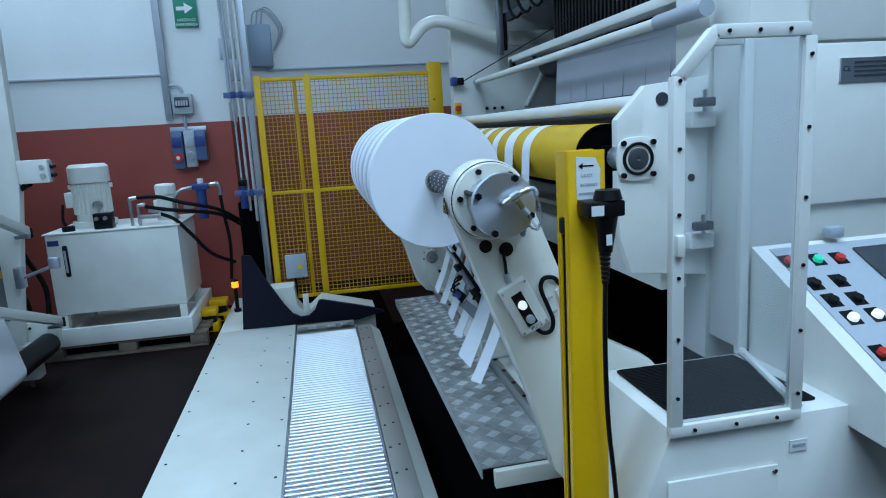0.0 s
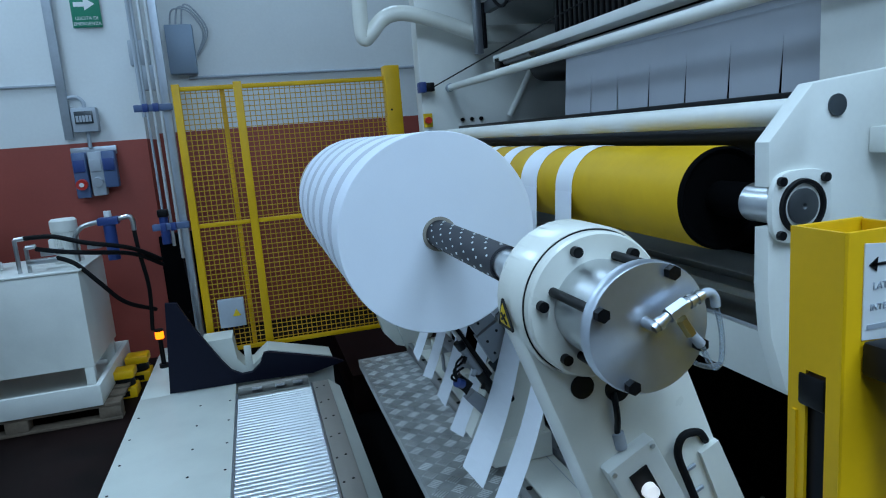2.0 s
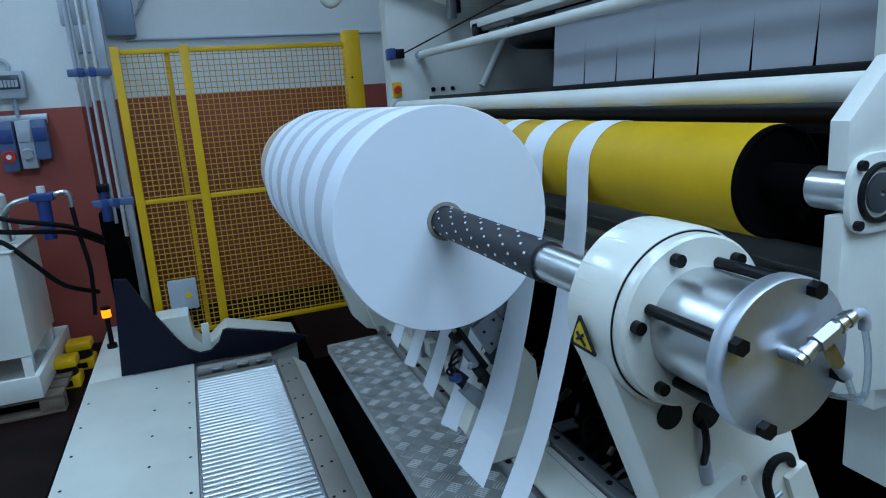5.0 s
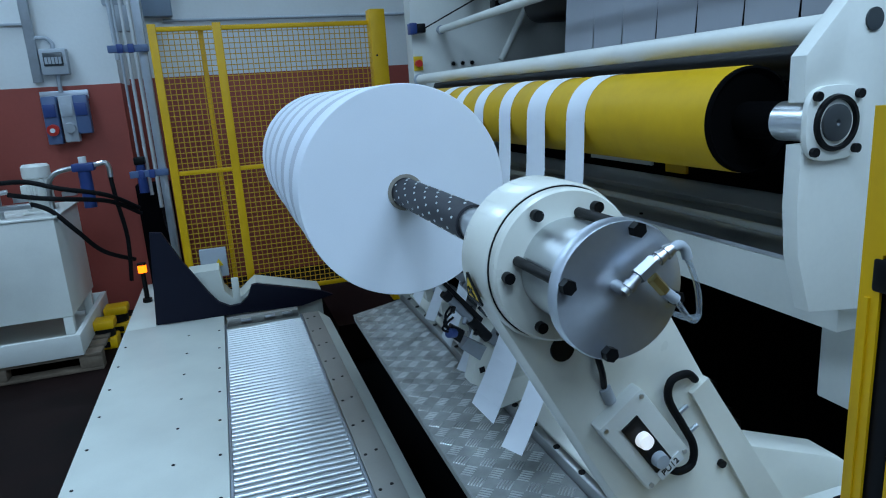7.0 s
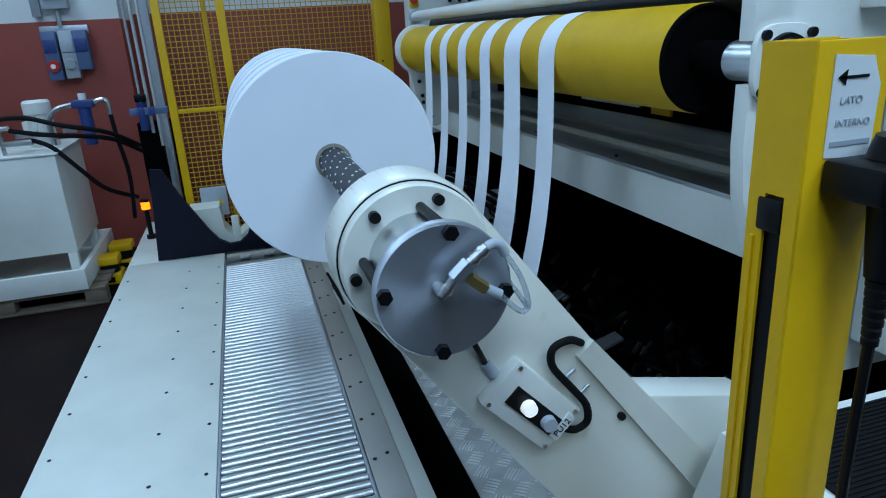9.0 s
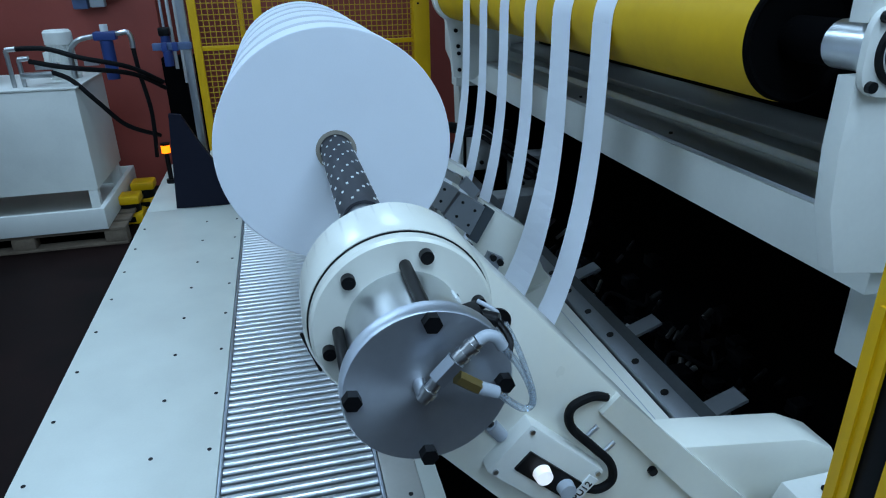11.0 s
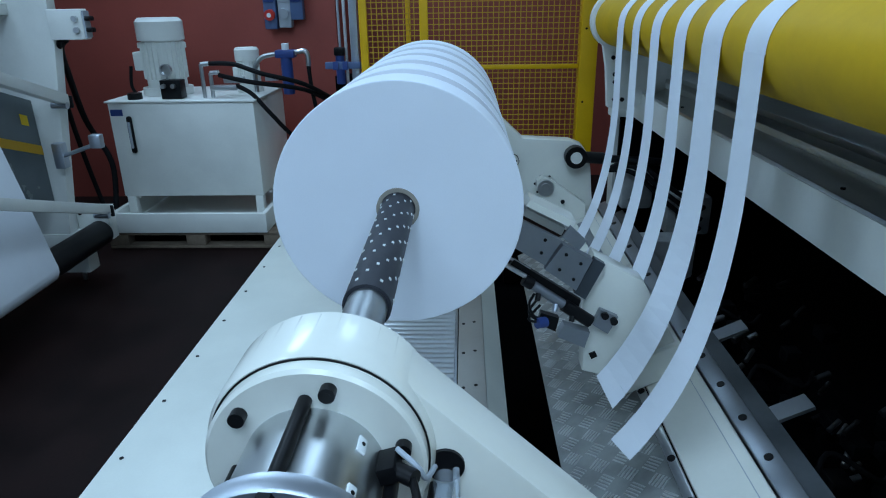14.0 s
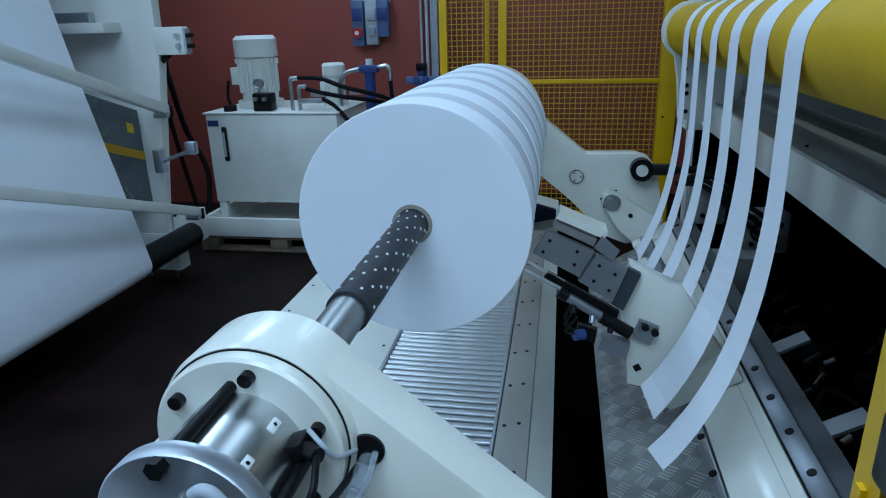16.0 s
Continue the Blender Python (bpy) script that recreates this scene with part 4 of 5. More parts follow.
    part("push_in_elbow", P([on_cap(0.062, 0.0405), on_cap(0.072, 0.041), on_cap(0.079, 0.034), on_cap(0.081, 0.022)], 0.0062, 12), GREY, fit_, "grey push-in elbow")
    part("brass_nut", R((on_cap(0.030, 0.014), on_cap(0.044, -0.008), 0.0075), n=6), material("dark_brass", (0.30, 0.22, 0.08), 0.4, 0.8), fit_, "dark brass nut")
    part("push_in_sleeve", R((on_cap(0.044, -0.008), on_cap(0.058, -0.024), 0.0068), n=12), GREY, fit_)
    part("clear_hose", P([on_cap(0.081, 0.022), on_cap(0.088, -0.005), on_cap(0.090, -0.034), on_cap(0.086, -0.056), on_cap(0.074, -0.056), on_cap(0.058, -0.024)], 0.0036), TUBE_CLEAR, fit_, "clear plastic air hose")
    part("clear_hose", P([on_cap(0.086, -0.056), on_cap(0.096, -0.075, 1.56), on_cap(0.108, -0.085, 1.64), on_cap(0.112, -0.078, 1.692)], 0.0036), TUBE_CLEAR, fit_)

    def on_barrel(deg, y, r=0.069):
        a = math.radians(deg)
        return Vector((HUB[0] + r * math.cos(a), y, HUB[1] + r * math.sin(a)))

    def clip(deg, y, w, h, d, mat, name, label=""):
        """A small block standing on the barrel."""
        bm = bmesh.new()
        v = box(bm, 0.0, d, -w / 2, w / 2, -h / 2, h / 2, bevel=0.0015)
        p = on_barrel(deg, y, 0.0685)
        bmesh.ops.transform(bm, matrix=Matrix.Translation(p) @ Matrix.Rotation(-math.radians(deg), 4, "Y"), verts=v)
        return part(name, bm, mat, cyl, label)

    for y in (1.642, 1.580):
        tag = clip(16, y, 0.020, 0.010, 0.003, SIGN_WHITE, "sensor_tag", "small white sensor tag")
        p = on_barrel(16, y, 0.0722)
        part("tag_slot", R((p, on_barrel(16, y, 0.0728), 0.0022), n=8), BLACK, tag)
    sensor = clip(-10, 1.645, 0.030, 0.018, 0.018, BLACK, "position_sensor", "black position sensor with two cables")
    part("sensor_lamp", R((on_barrel(-6, 1.652, 0.0900), on_barrel(-6, 1.652, 0.0915), 0.002), n=8), AMBER, sensor)
    part("sensor_plug", R((on_barrel(-12, 1.640, 0.085), on_barrel(-14, 1.628, 0.102), 0.0085), n=12), BLACK, sensor)
    part("sensor_cable", P([on_barrel(-14, 1.628, 0.100), on_barrel(-20, 1.600, 0.105), on_barrel(-32, 1.590, 0.100), on_barrel(-40, 1.62, 0.110), on_barrel(-45, 1.69, 0.118)], 0.0040), BLACK, sensor)
    part("pale_cable", P([on_barrel(-4, 1.655, 0.088), on_barrel(-12, 1.640, 0.104), on_barrel(-24, 1.650, 0.108), on_barrel(-34, 1.69, 0.115)], 0.0028), GREY, sensor)
    part("sensor_opening", R(((1.324, 1.696, 1.459), (1.324, 1.702, 1.459), 0.0195), n=26), BLACK, near, "round black cable opening")
    part("opening_fitting", R(((1.306, 1.66, 1.440), (1.318, 1.70, 1.448), 0.011), ((1.300, 1.64, 1.434), (1.306, 1.66, 1.440), 0.008), n=14), TUBE_CLEAR, near, "clear push-in fitting")
    bm = bmesh.new()
    rows = []
    for k in range(9):
        ang, half = math.radians(194 - 2.6 * k), 0.026 * (1 - k / 8) + 0.0005
        rows.append([bm.verts.new((HUB[0] + 0.1218 * math.cos(ang), 1.735 + d, HUB[1] + 0.1218 * math.sin(ang))) for d in (-half, half)])
    for p, q in zip(rows, rows[1:]):
        bm.faces.new((p[0], p[1], q[1], q[0]))
    sticker = part("warning_sticker", bm, WARNING, head, "yellow triangular warning sticker")

    def on_head(ang, y, r):
        return (HUB[0] + r * math.cos(math.radians(ang)), y, HUB[1] + r * math.sin(math.radians(ang)))

    for p, q in (((194, 1.709), (194, 1.761)), ((194, 1.709), (173.5, 1.735)), ((194, 1.761), (173.5, 1.735)), ((191, 1.727), (184, 1.742)), ((189, 1.745), (184, 1.728))):
        bm = bmesh.new()
        rod(bm, on_head(*p, 0.122), on_head(*q, 0.122), 0.0022, 6)
        part("sticker_line", bm, BLACK, sticker)
    # openings and cable on the arm
    part("round_opening", R(((1.205, 1.696, 1.40), (1.205, 1.702, 1.40), 0.019), n=20), BLACK, near)
    part("round_opening", R(((1.265, 1.696, 1.385), (1.265, 1.702, 1.385), 0.021), n=20), BLACK, near)
    part("gland", R(((1.262, 1.70, 1.312), (1.268, 1.70, 1.285), 0.010), n=12), GREY, near)
    part("cable", P([(1.262, 1.71, 1.385), (1.255, 1.69, 1.37), (1.258, 1.69, 1.34), (1.262, 1.70, 1.312)], 0.005), BLACK, near)
    way = Vector((0.44, 0, -0.90)).normalized()
    across = Vector((0.90, 0, 0.44)).normalized()
    mid = Vector((1.304, 1.69, 1.211))

    def on_panel(u, w, d):
        return mid + way * u + across * w + Vector((0, d, 0))

    bm = bmesh.new()
    v = box(bm, -0.079, 0.079, -0.015, 0.027, -0.046, 0.046, bevel=0.004)
    m = Matrix(((way.x, 0, across.x, mid.x), (0, 1, 0, mid.y), (way.z, 0, across.z, mid.z), (0, 0, 0, 1)))
    bmesh.ops.transform(bm, matrix=m, verts=v)
    panel = part("button_panel", bm, WHITE, near, "white push-button panel")
    bm = bmesh.new()
    v = box(bm, -0.05, 0.058, -0.019, -0.0152, -0.02, 0.014)
    bmesh.ops.transform(bm, matrix=m, verts=v)
    part("legend_plate", bm, BLACK, panel)
    for u, mat, lab in ((-0.012, LAMP_WHITE, "lit white push button"), (0.038, GREY, "white push button")):
        bm = bmesh.new()
        c0 = on_panel(u, -0.003, 0)
        rod(bm, (c0.x, mid.y - 0.019, c0.z), (c0.x, mid.y - 0.032, c0.z), 0.0132, 22, 0.0118)
        part("push_button", bm, mat, panel, lab)
    for u in (-0.070, 0.070):
        for w2 in (-0.038, 0.038):
            c0 = on_panel(u, w2, 0)
            part("screw", R(((c0.x, mid.y - 0.015, c0.z), (c0.x, mid.y - 0.018, c0.z), 0.004), n=8), STEEL, panel)
    bm = bmesh.new()
    v = box(bm, 0.060, 0.078, -0.018, -0.0152, -0.02, 0.03)
    bmesh.ops.transform(bm, matrix=m, verts=v)
    part("tag_plate", bm, SIGN_WHITE, panel)
    c0 = on_panel(0.069, 0.004, -0.0185)
    ang = -math.degrees(math.atan2(across.z, across.x))
    words("tag_lettering", "PU12", 0.016, BLACK, panel, pose(c0.x, c0.y, c0.z, 0, ang, 0) @ pose(0, 0, 0, 90))
    part("black_hose", P([(1.424, 1.70, 1.262), (1.402, 1.688, 1.286), (1.370, 1.684, 1.288), (1.360, 1.684, 1.258), (1.379, 1.684, 1.203), (1.393, 1.684, 1.160), (1.386, 1.684, 1.128), (1.362, 1.686, 1.122), (1.342, 1.69, 1.136)], 0.0066), RUBBER, near, "curved black ribbed hose")
    for u in (1.222, 1.180):
        part("hose_clip", R(((1.366 + 0.34 * (1.236 - u), 1.688, u), (1.392 + 0.34 * (1.236 - u), 1.692, u + 0.006), 0.0035), n=8), ZINC, near)
    part("arm_bolt", R(((1.452, 1.702, 1.09), (1.452, 1.692, 1.09), 0.007), n=10), BLACK, near)
    # hinge and far-arm details
    part("hinge_stub", R(((HINGE[0], 1.65, HINGE[2]), (HINGE[0], 1.89, HINGE[2]), 0.055), n=28), CREAM, near)
    part("hinge_stub", R(((HINGE[0], 4.46, HINGE[2]), (HINGE[0], 4.66, HINGE[2]), 0.055), n=28), CREAM, far)
    bm = bmesh.new()
    ring(bm, (1.700, 0.905), 0.056, 0.030, 4.44, 4.50, 30)
    part("rod_eye", bm, BLACK, far, "black cylinder rod eye")
    part("pin", R(((1.700, 4.43, 0.905), (1.700, 4.62, 0.905), 0.029), n=24), WHITE, far)
    part("cover_cap", R(((1.402, 4.496, 1.026), (1.402, 4.50, 1.026), 0.034), n=26), CREAM, far)
    bm = bmesh.new()
    ring(bm, (1.402, 1.026), 0.036, 0.033, 4.492, 4.50, 30)
    part("cap_seam", bm, BLACK, far)
    bm = bmesh.new()
    slab(bm, [(1.455, 0.855), (1.472, 0.885), (1.51, 0.89), (1.54, 0.86), (1.645, 0.66), (1.60, 0.56), (1.50, 0.56), (1.455, 0.70)], 4.44, 4.498)
    part("bracket", bm, CREAM, far)
    bm = bmesh.new()
    for k in range(4):
        a = math.radians(35 + 55 * k)
        part("bracket_screw", R(((1.497 + 0.052 * math.cos(a), 4.499, 0.832 + 0.052 * math.sin(a)), (1.497 + 0.052 * math.cos(a), 4.494, 0.832 + 0.052 * math.sin(a)), 0.006), n=8), BLACK, far)
    part("bracket_bolt", R(((1.545, 4.44, 0.725), (1.545, 4.432, 0.725), 0.011), n=12), BLACK, far)
    for k in range(3):
        a = math.radians(90 + 120 * k)
        part("cap_screw", R(((1.402 + 0.022 * math.cos(a), 4.496, 1.026 + 0.022 * math.sin(a)), (1.402 + 0.022 * math.cos(a), 4.491, 1.026 + 0.022 * math.sin(a)), 0.004), n=8), BLACK, far)
    lathe(bm, (1.497, 0.832), [(4.45, 0.045), (4.43, 0.043), (4.43, 0.028), (4.425, 0.026), (4.425, 0.0)], 30)
    part("bearing_boss", bm, STEEL, far)
    part("piston_rod", R(((1.74, 4.47, 0.882), (2.08, 4.47, 0.68), 0.020), n=16), BLACK, far)
    part("rod_clevis", R(((1.735, 4.47, 0.885), (1.84, 4.47, 0.822), 0.030), n=16), BLACK, far)
    return t


swing_arms = arms()


# ---- slitting carriage on the arms ----
def carriage():
    t = thing("carriage_beam", HINGE, "white traverse beam with tread plate walkway between the arms", "machine beam")
    part("beam", B((1.53, 1.69, 1.90, 4.48, 0.42, 0.60), bevel=0.010), CREAM, t)
    part("rail", B((1.500, 1.526, 1.90, 4.48, 0.515, 0.60), bevel=0.003), STEEL, t, "dark steel guide rail")
    strip = part("rail", B((1.695, 1.745, 1.90, 4.48, 0.55, 0.615), bevel=0.003), ALU, t, "steel guide rail with bolt holes")
    bm = bmesh.new()
    rod(bm, (0, 0, -0.004), (0, 0, 0.003), 0.011, 14)
    mesh = mesh_of("bolt_hole", bm, BLACK)
    for i in range(15):
        piece("bolt_hole", mesh, strip, (1.72, 2.13 + 0.155 * i, 0.615))
        piece("bolt_hole", mesh, strip, (1.513, 2.10 + 0.155 * i, 0.60))
    part("tread_base", B((1.213, 1.498, 1.98, 4.45, 0.546, 0.551)), TREAD, t, "aluminium tread plate")
    bm = bmesh.new()
    for i in range(36):
        for j in range(4):
            cx, cy = 1.249 + 0.0705 * j, 2.015 + 0.068 * i
            flip = (i + j) % 2
            for k in range(5):
                off = (k - 2) * 0.0105
                v = box(bm, -0.021, 0.021, -0.0028, 0.0028, 0.0, 0.0026)
                for p in v:
                    if p.co.z > 0.001:
                        p.co.x *= 0.75
                        p.co.y *= 0.5
                m = Matrix.Translation((cx, cy, 0.551)) @ Matrix.Rotation(radians(40 if flip else -50), 4, "Z") @ Matrix.Translation((0, off, 0))
                bmesh.ops.transform(bm, matrix=m, verts=v)
    part("tread_bars", bm, TREAD_BAR, t, "raised five-bar pattern", kind="stuff")
    part("lip", B((1.2075, 1.2125, 1.98, 4.45, 0.51, 0.551)), TREAD, t)
    part("near_bracket", B((1.25, 1.53, 1.95, 1.978, 0.48, 0.545), bevel=0.004), CREAM, t)
    bm = bmesh.new()
    v = box(bm, 1.745, 1.80, 1.95, 4.4, 0.30, 0.56)
    part("back_plate", bm, DARK_STEEL, t)
    for y in (2.20, 2.62, 3.05):
        part("finger_plate", B((1.80, 1.90, y, y + 0.06, 0.535, 0.545)), ALU, t)

    c = thing("cutting_carriage", HINGE, "white cutting carriage with aluminium slide and pneumatic parts", "cutting unit")

    def plate(name, outline, y0, y1, mat, lab="", bevel=0.003, parent=c):
        bm = bmesh.new()
        slab(bm, outline, y0, y1, bevel)
        return part(name, bm, mat, parent, lab)

    body = plate("body", [(1.559, 1.065), (1.654, 0.925), (1.66, 0.80), (1.67, 0.605), (1.44, 0.605), (1.417, 0.698), (1.379, 0.731), (1.418, 0.81), (1.481, 0.969)], 2.90, 2.972, CREAM, "white painted carriage plate", 0.004)
    part("carriage_foot", B((1.45, 1.68, 2.88, 3.12, 0.604, 0.70), bevel=0.008), CREAM, c)
    slide = plate("slide_plate", [(1.345, 1.235), (1.412, 1.272), (1.495, 1.156), (1.423, 1.11)], 2.872, 2.897, ALU, "grey aluminium slide plate")
    block = plate("slide_block", [(1.418, 1.104), (1.495, 1.148), (1.549, 1.070), (1.470, 1.004)], 2.862, 2.897, ALU, "grey aluminium slide block")
    plate("block_frame", [(1.462, 0.995), (1.556, 1.066), (1.575, 1.035), (1.482, 0.960)], 2.874, 2.898, DARK_GREY)
    plate("upper_rail", [(1.428, 1.272), (1.446, 1.284), (1.518, 1.182), (1.500, 1.168)], 2.882, 2.93, STEEL, "bright slide rail")
    plate("back_lip", [(1.448, 1.290), (1.466, 1.300), (1.552, 1.185), (1.535, 1.172)], 2.885, 2.97, CREAM)
    plate("side_tab", [(1.500, 1.165), (1.535, 1.185), (1.556, 1.125), (1.526, 1.108)], 2.874, 2.885, ALU)
    for parent, spots, y in ((slide, ((1.372, 1.225), (1.405, 1.245), (1.455, 1.18), (1.43, 1.15)), 2.872), (block, ((1.455, 1.085), (1.49, 1.118), (1.515, 1.075), (1.478, 1.04)), 2.862)):
        for x, z in spots:
            part("screw", R(((x, y, z), (x, y - 0.003, z), 0.005), n=8), BLACK, parent)
    plate("rail_bed", [(1.330, 1.150), (1.352, 1.162), (1.470, 0.960), (1.452, 0.940)], 2.880, 2.898, BLACK)
    part("guide_rod", R(((1.300, 2.87, 1.203), (1.365, 2.87, 1.098), 0.007), n=12), STEEL, c)
    part("guide_rod", R(((1.316, 2.885, 1.215), (1.378, 2.885, 1.112), 0.005), n=12), STEEL, c)
    cyl = part("cylinder", R(((1.368, 2.868, 1.072), (1.420, 2.868, 0.978), 0.014), n=18), ALU, c, "aluminium pneumatic cylinder")
    part("cylinder_end", R(((1.421, 2.868, 0.976), (1.468, 2.868, 0.892), 0.019), n=18), BLACK, cyl)
    part("cylinder_cap", R(((1.352, 2.868, 1.100), (1.367, 2.868, 1.074), 0.017), n=16), BLACK, cyl)
    for k in range(3):
        part("air_fitting", R(((1.372 + 0.03 * k, 2.86, 1.045 - 0.052 * k), (1.360 + 0.03 * k, 2.85, 1.030 - 0.052 * k), 0.008), n=10), ZINC if k == 1 else BLACK, cyl)
    bracket = plate("bolt_bracket", [(1.509, 0.908), (1.545, 0.863), (1.497, 0.826), (1.469, 0.874)], 2.878, 2.899, ALU, "small plate with two bolts")
    for x, z in ((1.513, 0.888), (1.529, 0.86)):
        part("bolt", R(((x, 2.878, z), (x, 2.866, z), 0.011), n=12), BLACK, bracket)
    plate("knife_block", [(1.395, 0.917), (1.453, 0.862), (1.419, 0.823), (1.363, 0.892)], 2.862, 2.898, ALU)
    plate("valve", [(1.352, 0.985), (1.392, 0.945), (1.365, 0.910), (1.330, 0.955)], 2.862, 2.885, BLACK)
    part("knob", R(((1.353, 2.86, 0.953), (1.330, 2.845, 0.968), 0.016), n=18), BLUE, c, "blue adjusting knob")
    part("square_hole", B((1.420, 1.440, 2.896, 2.8995, 0.758, 0.778)), BLACK, body)
    for i in range(3):
        part("air_hose", P([(1.362, 2.86, 1.05 - 0.02 * i), (1.335 - 0.01 * i, 2.85, 1.03 - 0.02 * i), (1.332, 2.85, 0.99 - 0.01 * i), (1.352, 2.862, 0.965)], 0.004), BLACK, c)
    part("seam", B((1.655, 1.657, 1.91, 4.47, 0.600, 0.6012)), GREY, t)
    tail = thing("strip_guides", HINGE, "row of small aluminium strip guides on the beam", "strip guides")
    part("guide_bar", B((1.56, 1.60, 3.12, 4.0, 0.70, 0.75), bevel=0.004), ALU, tail)
    for y in (3.16, 3.40, 3.64, 3.88):
        part("guide_post", B((1.56, 1.60, y, y + 0.04, 0.601, 0.70), bevel=0.003), ALU, tail)
        part("guide_clip", B((1.52, 1.559, y - 0.01, y + 0.06, 0.70, 0.77), bevel=0.004), CREAM, tail)
    return t, c, tail


beam, cutter, guides = carriage()


# ---- shaft and paper rolls ----
def shaft_and_rolls():
    s = thing("winding_shaft", HINGE, "dark expanding winding shaft with pale gripping pads", "shaft")
    part("core_tube", R(((HUB[0], 2.02, HUB[1]), (HUB[0], 4.36, HUB[1]), 0.0365), n=36), SHAFT, s)
    part("journal", R(((HUB[0], 1.77, HUB[1]), (HUB[0], 2.0195, HUB[1]), 0.031), n=32), TURNED, s, "bright steel journal")
    part("far_journal", R(((HUB[0], 4.361, HUB[1]), (HUB[0], 4.52, HUB[1]), 0.06), n=32), STEEL, s)
    bm = bmesh.new()
    box(bm, -0.0022, 0.0022, -0.0027, 0.0027, -0.001, 0.0016)
    mesh = mesh_of("pad", bm, SIGN_WHITE)
    for i in range(17):
        for k in range(6):
            a = 2 * math.pi * (k / 6 + (i % 3) / 18)
            ob = piece("pad", mesh, s, (HUB[0] + 0.0365 * math.sin(a), 2.045 + 0.0272 * i, HUB[1] + 0.0365 * math.cos(a)))
            ob.rotation_euler = (0, a, 0)
    bm = bmesh.new()
    lathe(bm, HUB, [(4.36, 0.05), (4.36, 0.12), (4.40, 0.125), (4.49, 0.125)], 40)
    part("far_flange", bm, CREAM, s)
    bm = bmesh.new()
    lathe(bm, HUB, [(4.25, 0.04), (4.25, 0.232), (4.252, 0.235), (4.298, 0.235), (4.30, 0.232), (4.30, 0.04)], 72)
    part("end_disc", bm, TAN_CARD, s, "tan end disc")
    rolls = []
    for i in range(6):
        y0 = 2.497 + 0.2405 * i
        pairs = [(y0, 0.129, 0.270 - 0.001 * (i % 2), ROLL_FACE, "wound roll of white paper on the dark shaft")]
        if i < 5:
            pairs.append((y0 + 0.1305, 0.1085, 0.2675, BAND_PAPER, "wound roll of greyer paper between white rolls"))
        for y1, w, r, mat, lab in pairs:
            bm = bmesh.new()
            lathe(bm, HUB, [(y1, 0.0465), (y1, r - 0.002), (y1 + 0.0015, r), (y1 + w - 0.0015, r), (y1 + w, r - 0.002), (y1 + w, 0.0465)], 96)
            t = thing("paper_roll", HINGE, lab, "paper roll", "paper rolls on the shaft")
            part("paper", bm, mat, t)
            bm = bmesh.new()
            ring(bm, HUB, 0.0463, 0.038, y1 - (0.004 if i == 0 and mat is ROLL_FACE else -0.001), y1 + w - 0.001, 40)
            part("core", bm, CARD, t, "grey cardboard core")
            rolls.append(t)
    return s, rolls


shaft, rolls = shaft_and_rolls()


# ---- strips of paper from the drum ----
SEGMENTS = 22
STRIPS = [  # middle, width, length of the free part, tip's angle
    (2.545, 0.100, 0.99, 14), (2.79, 0.124, 0.985, -6), (3.03, 0.096, 0.93, 10), (3.275, 0.092, 0.90, -8), (3.515, 0.094, 0.88, 12), (3.75, 0.10, 0.86, -10)]
TWIST = (7, 19, 10, 8, 6, 5)
HANG = [(1.600, 1.60), (1.588, 1.44), (1.552, 1.25), (1.502, 1.06), (1.440, 0.87), (1.345, 0.66), (1.24, 0.46)]
LOOSE = [(1.600, 1.60), (1.603, 1.44), (1.604, 1.25), (1.584, 1.05), (1.537, 0.86), (1.450, 0.68), (1.335, 0.54)]


@functools.lru_cache(None)
def strip_joints(share, step):
    """Joints of a hanging strip, step metres apart, at a share (0 to 1) of the arms' swing."""
    pts = [Vector((a[0] + (b[0] - a[0]) * share, a[1] + (b[1] - a[1]) * share)) for a, b in zip(HANG, LOOSE)]
    fine = []
    for i in range(len(pts) - 1):
        p0, p1, p2, p3 = pts[max(i - 1, 0)], pts[i], pts[i + 1], pts[min(i + 2, len(pts) - 1)]
        for k in range(400):
            t = k / 400
            fine.append(0.5 * (2 * p1 + (p2 - p0) * t + (2 * p0 - 5 * p1 + 4 * p2 - p3) * t * t + (3 * p1 - p0 - 3 * p2 + p3) * t ** 3))
    fine.append(pts[-1])
    joints, last = [fine[0]], fine[0]
    for p in fine:
        if (p - last).length >= step:
            joints.append(p)
            last = p
    return joints


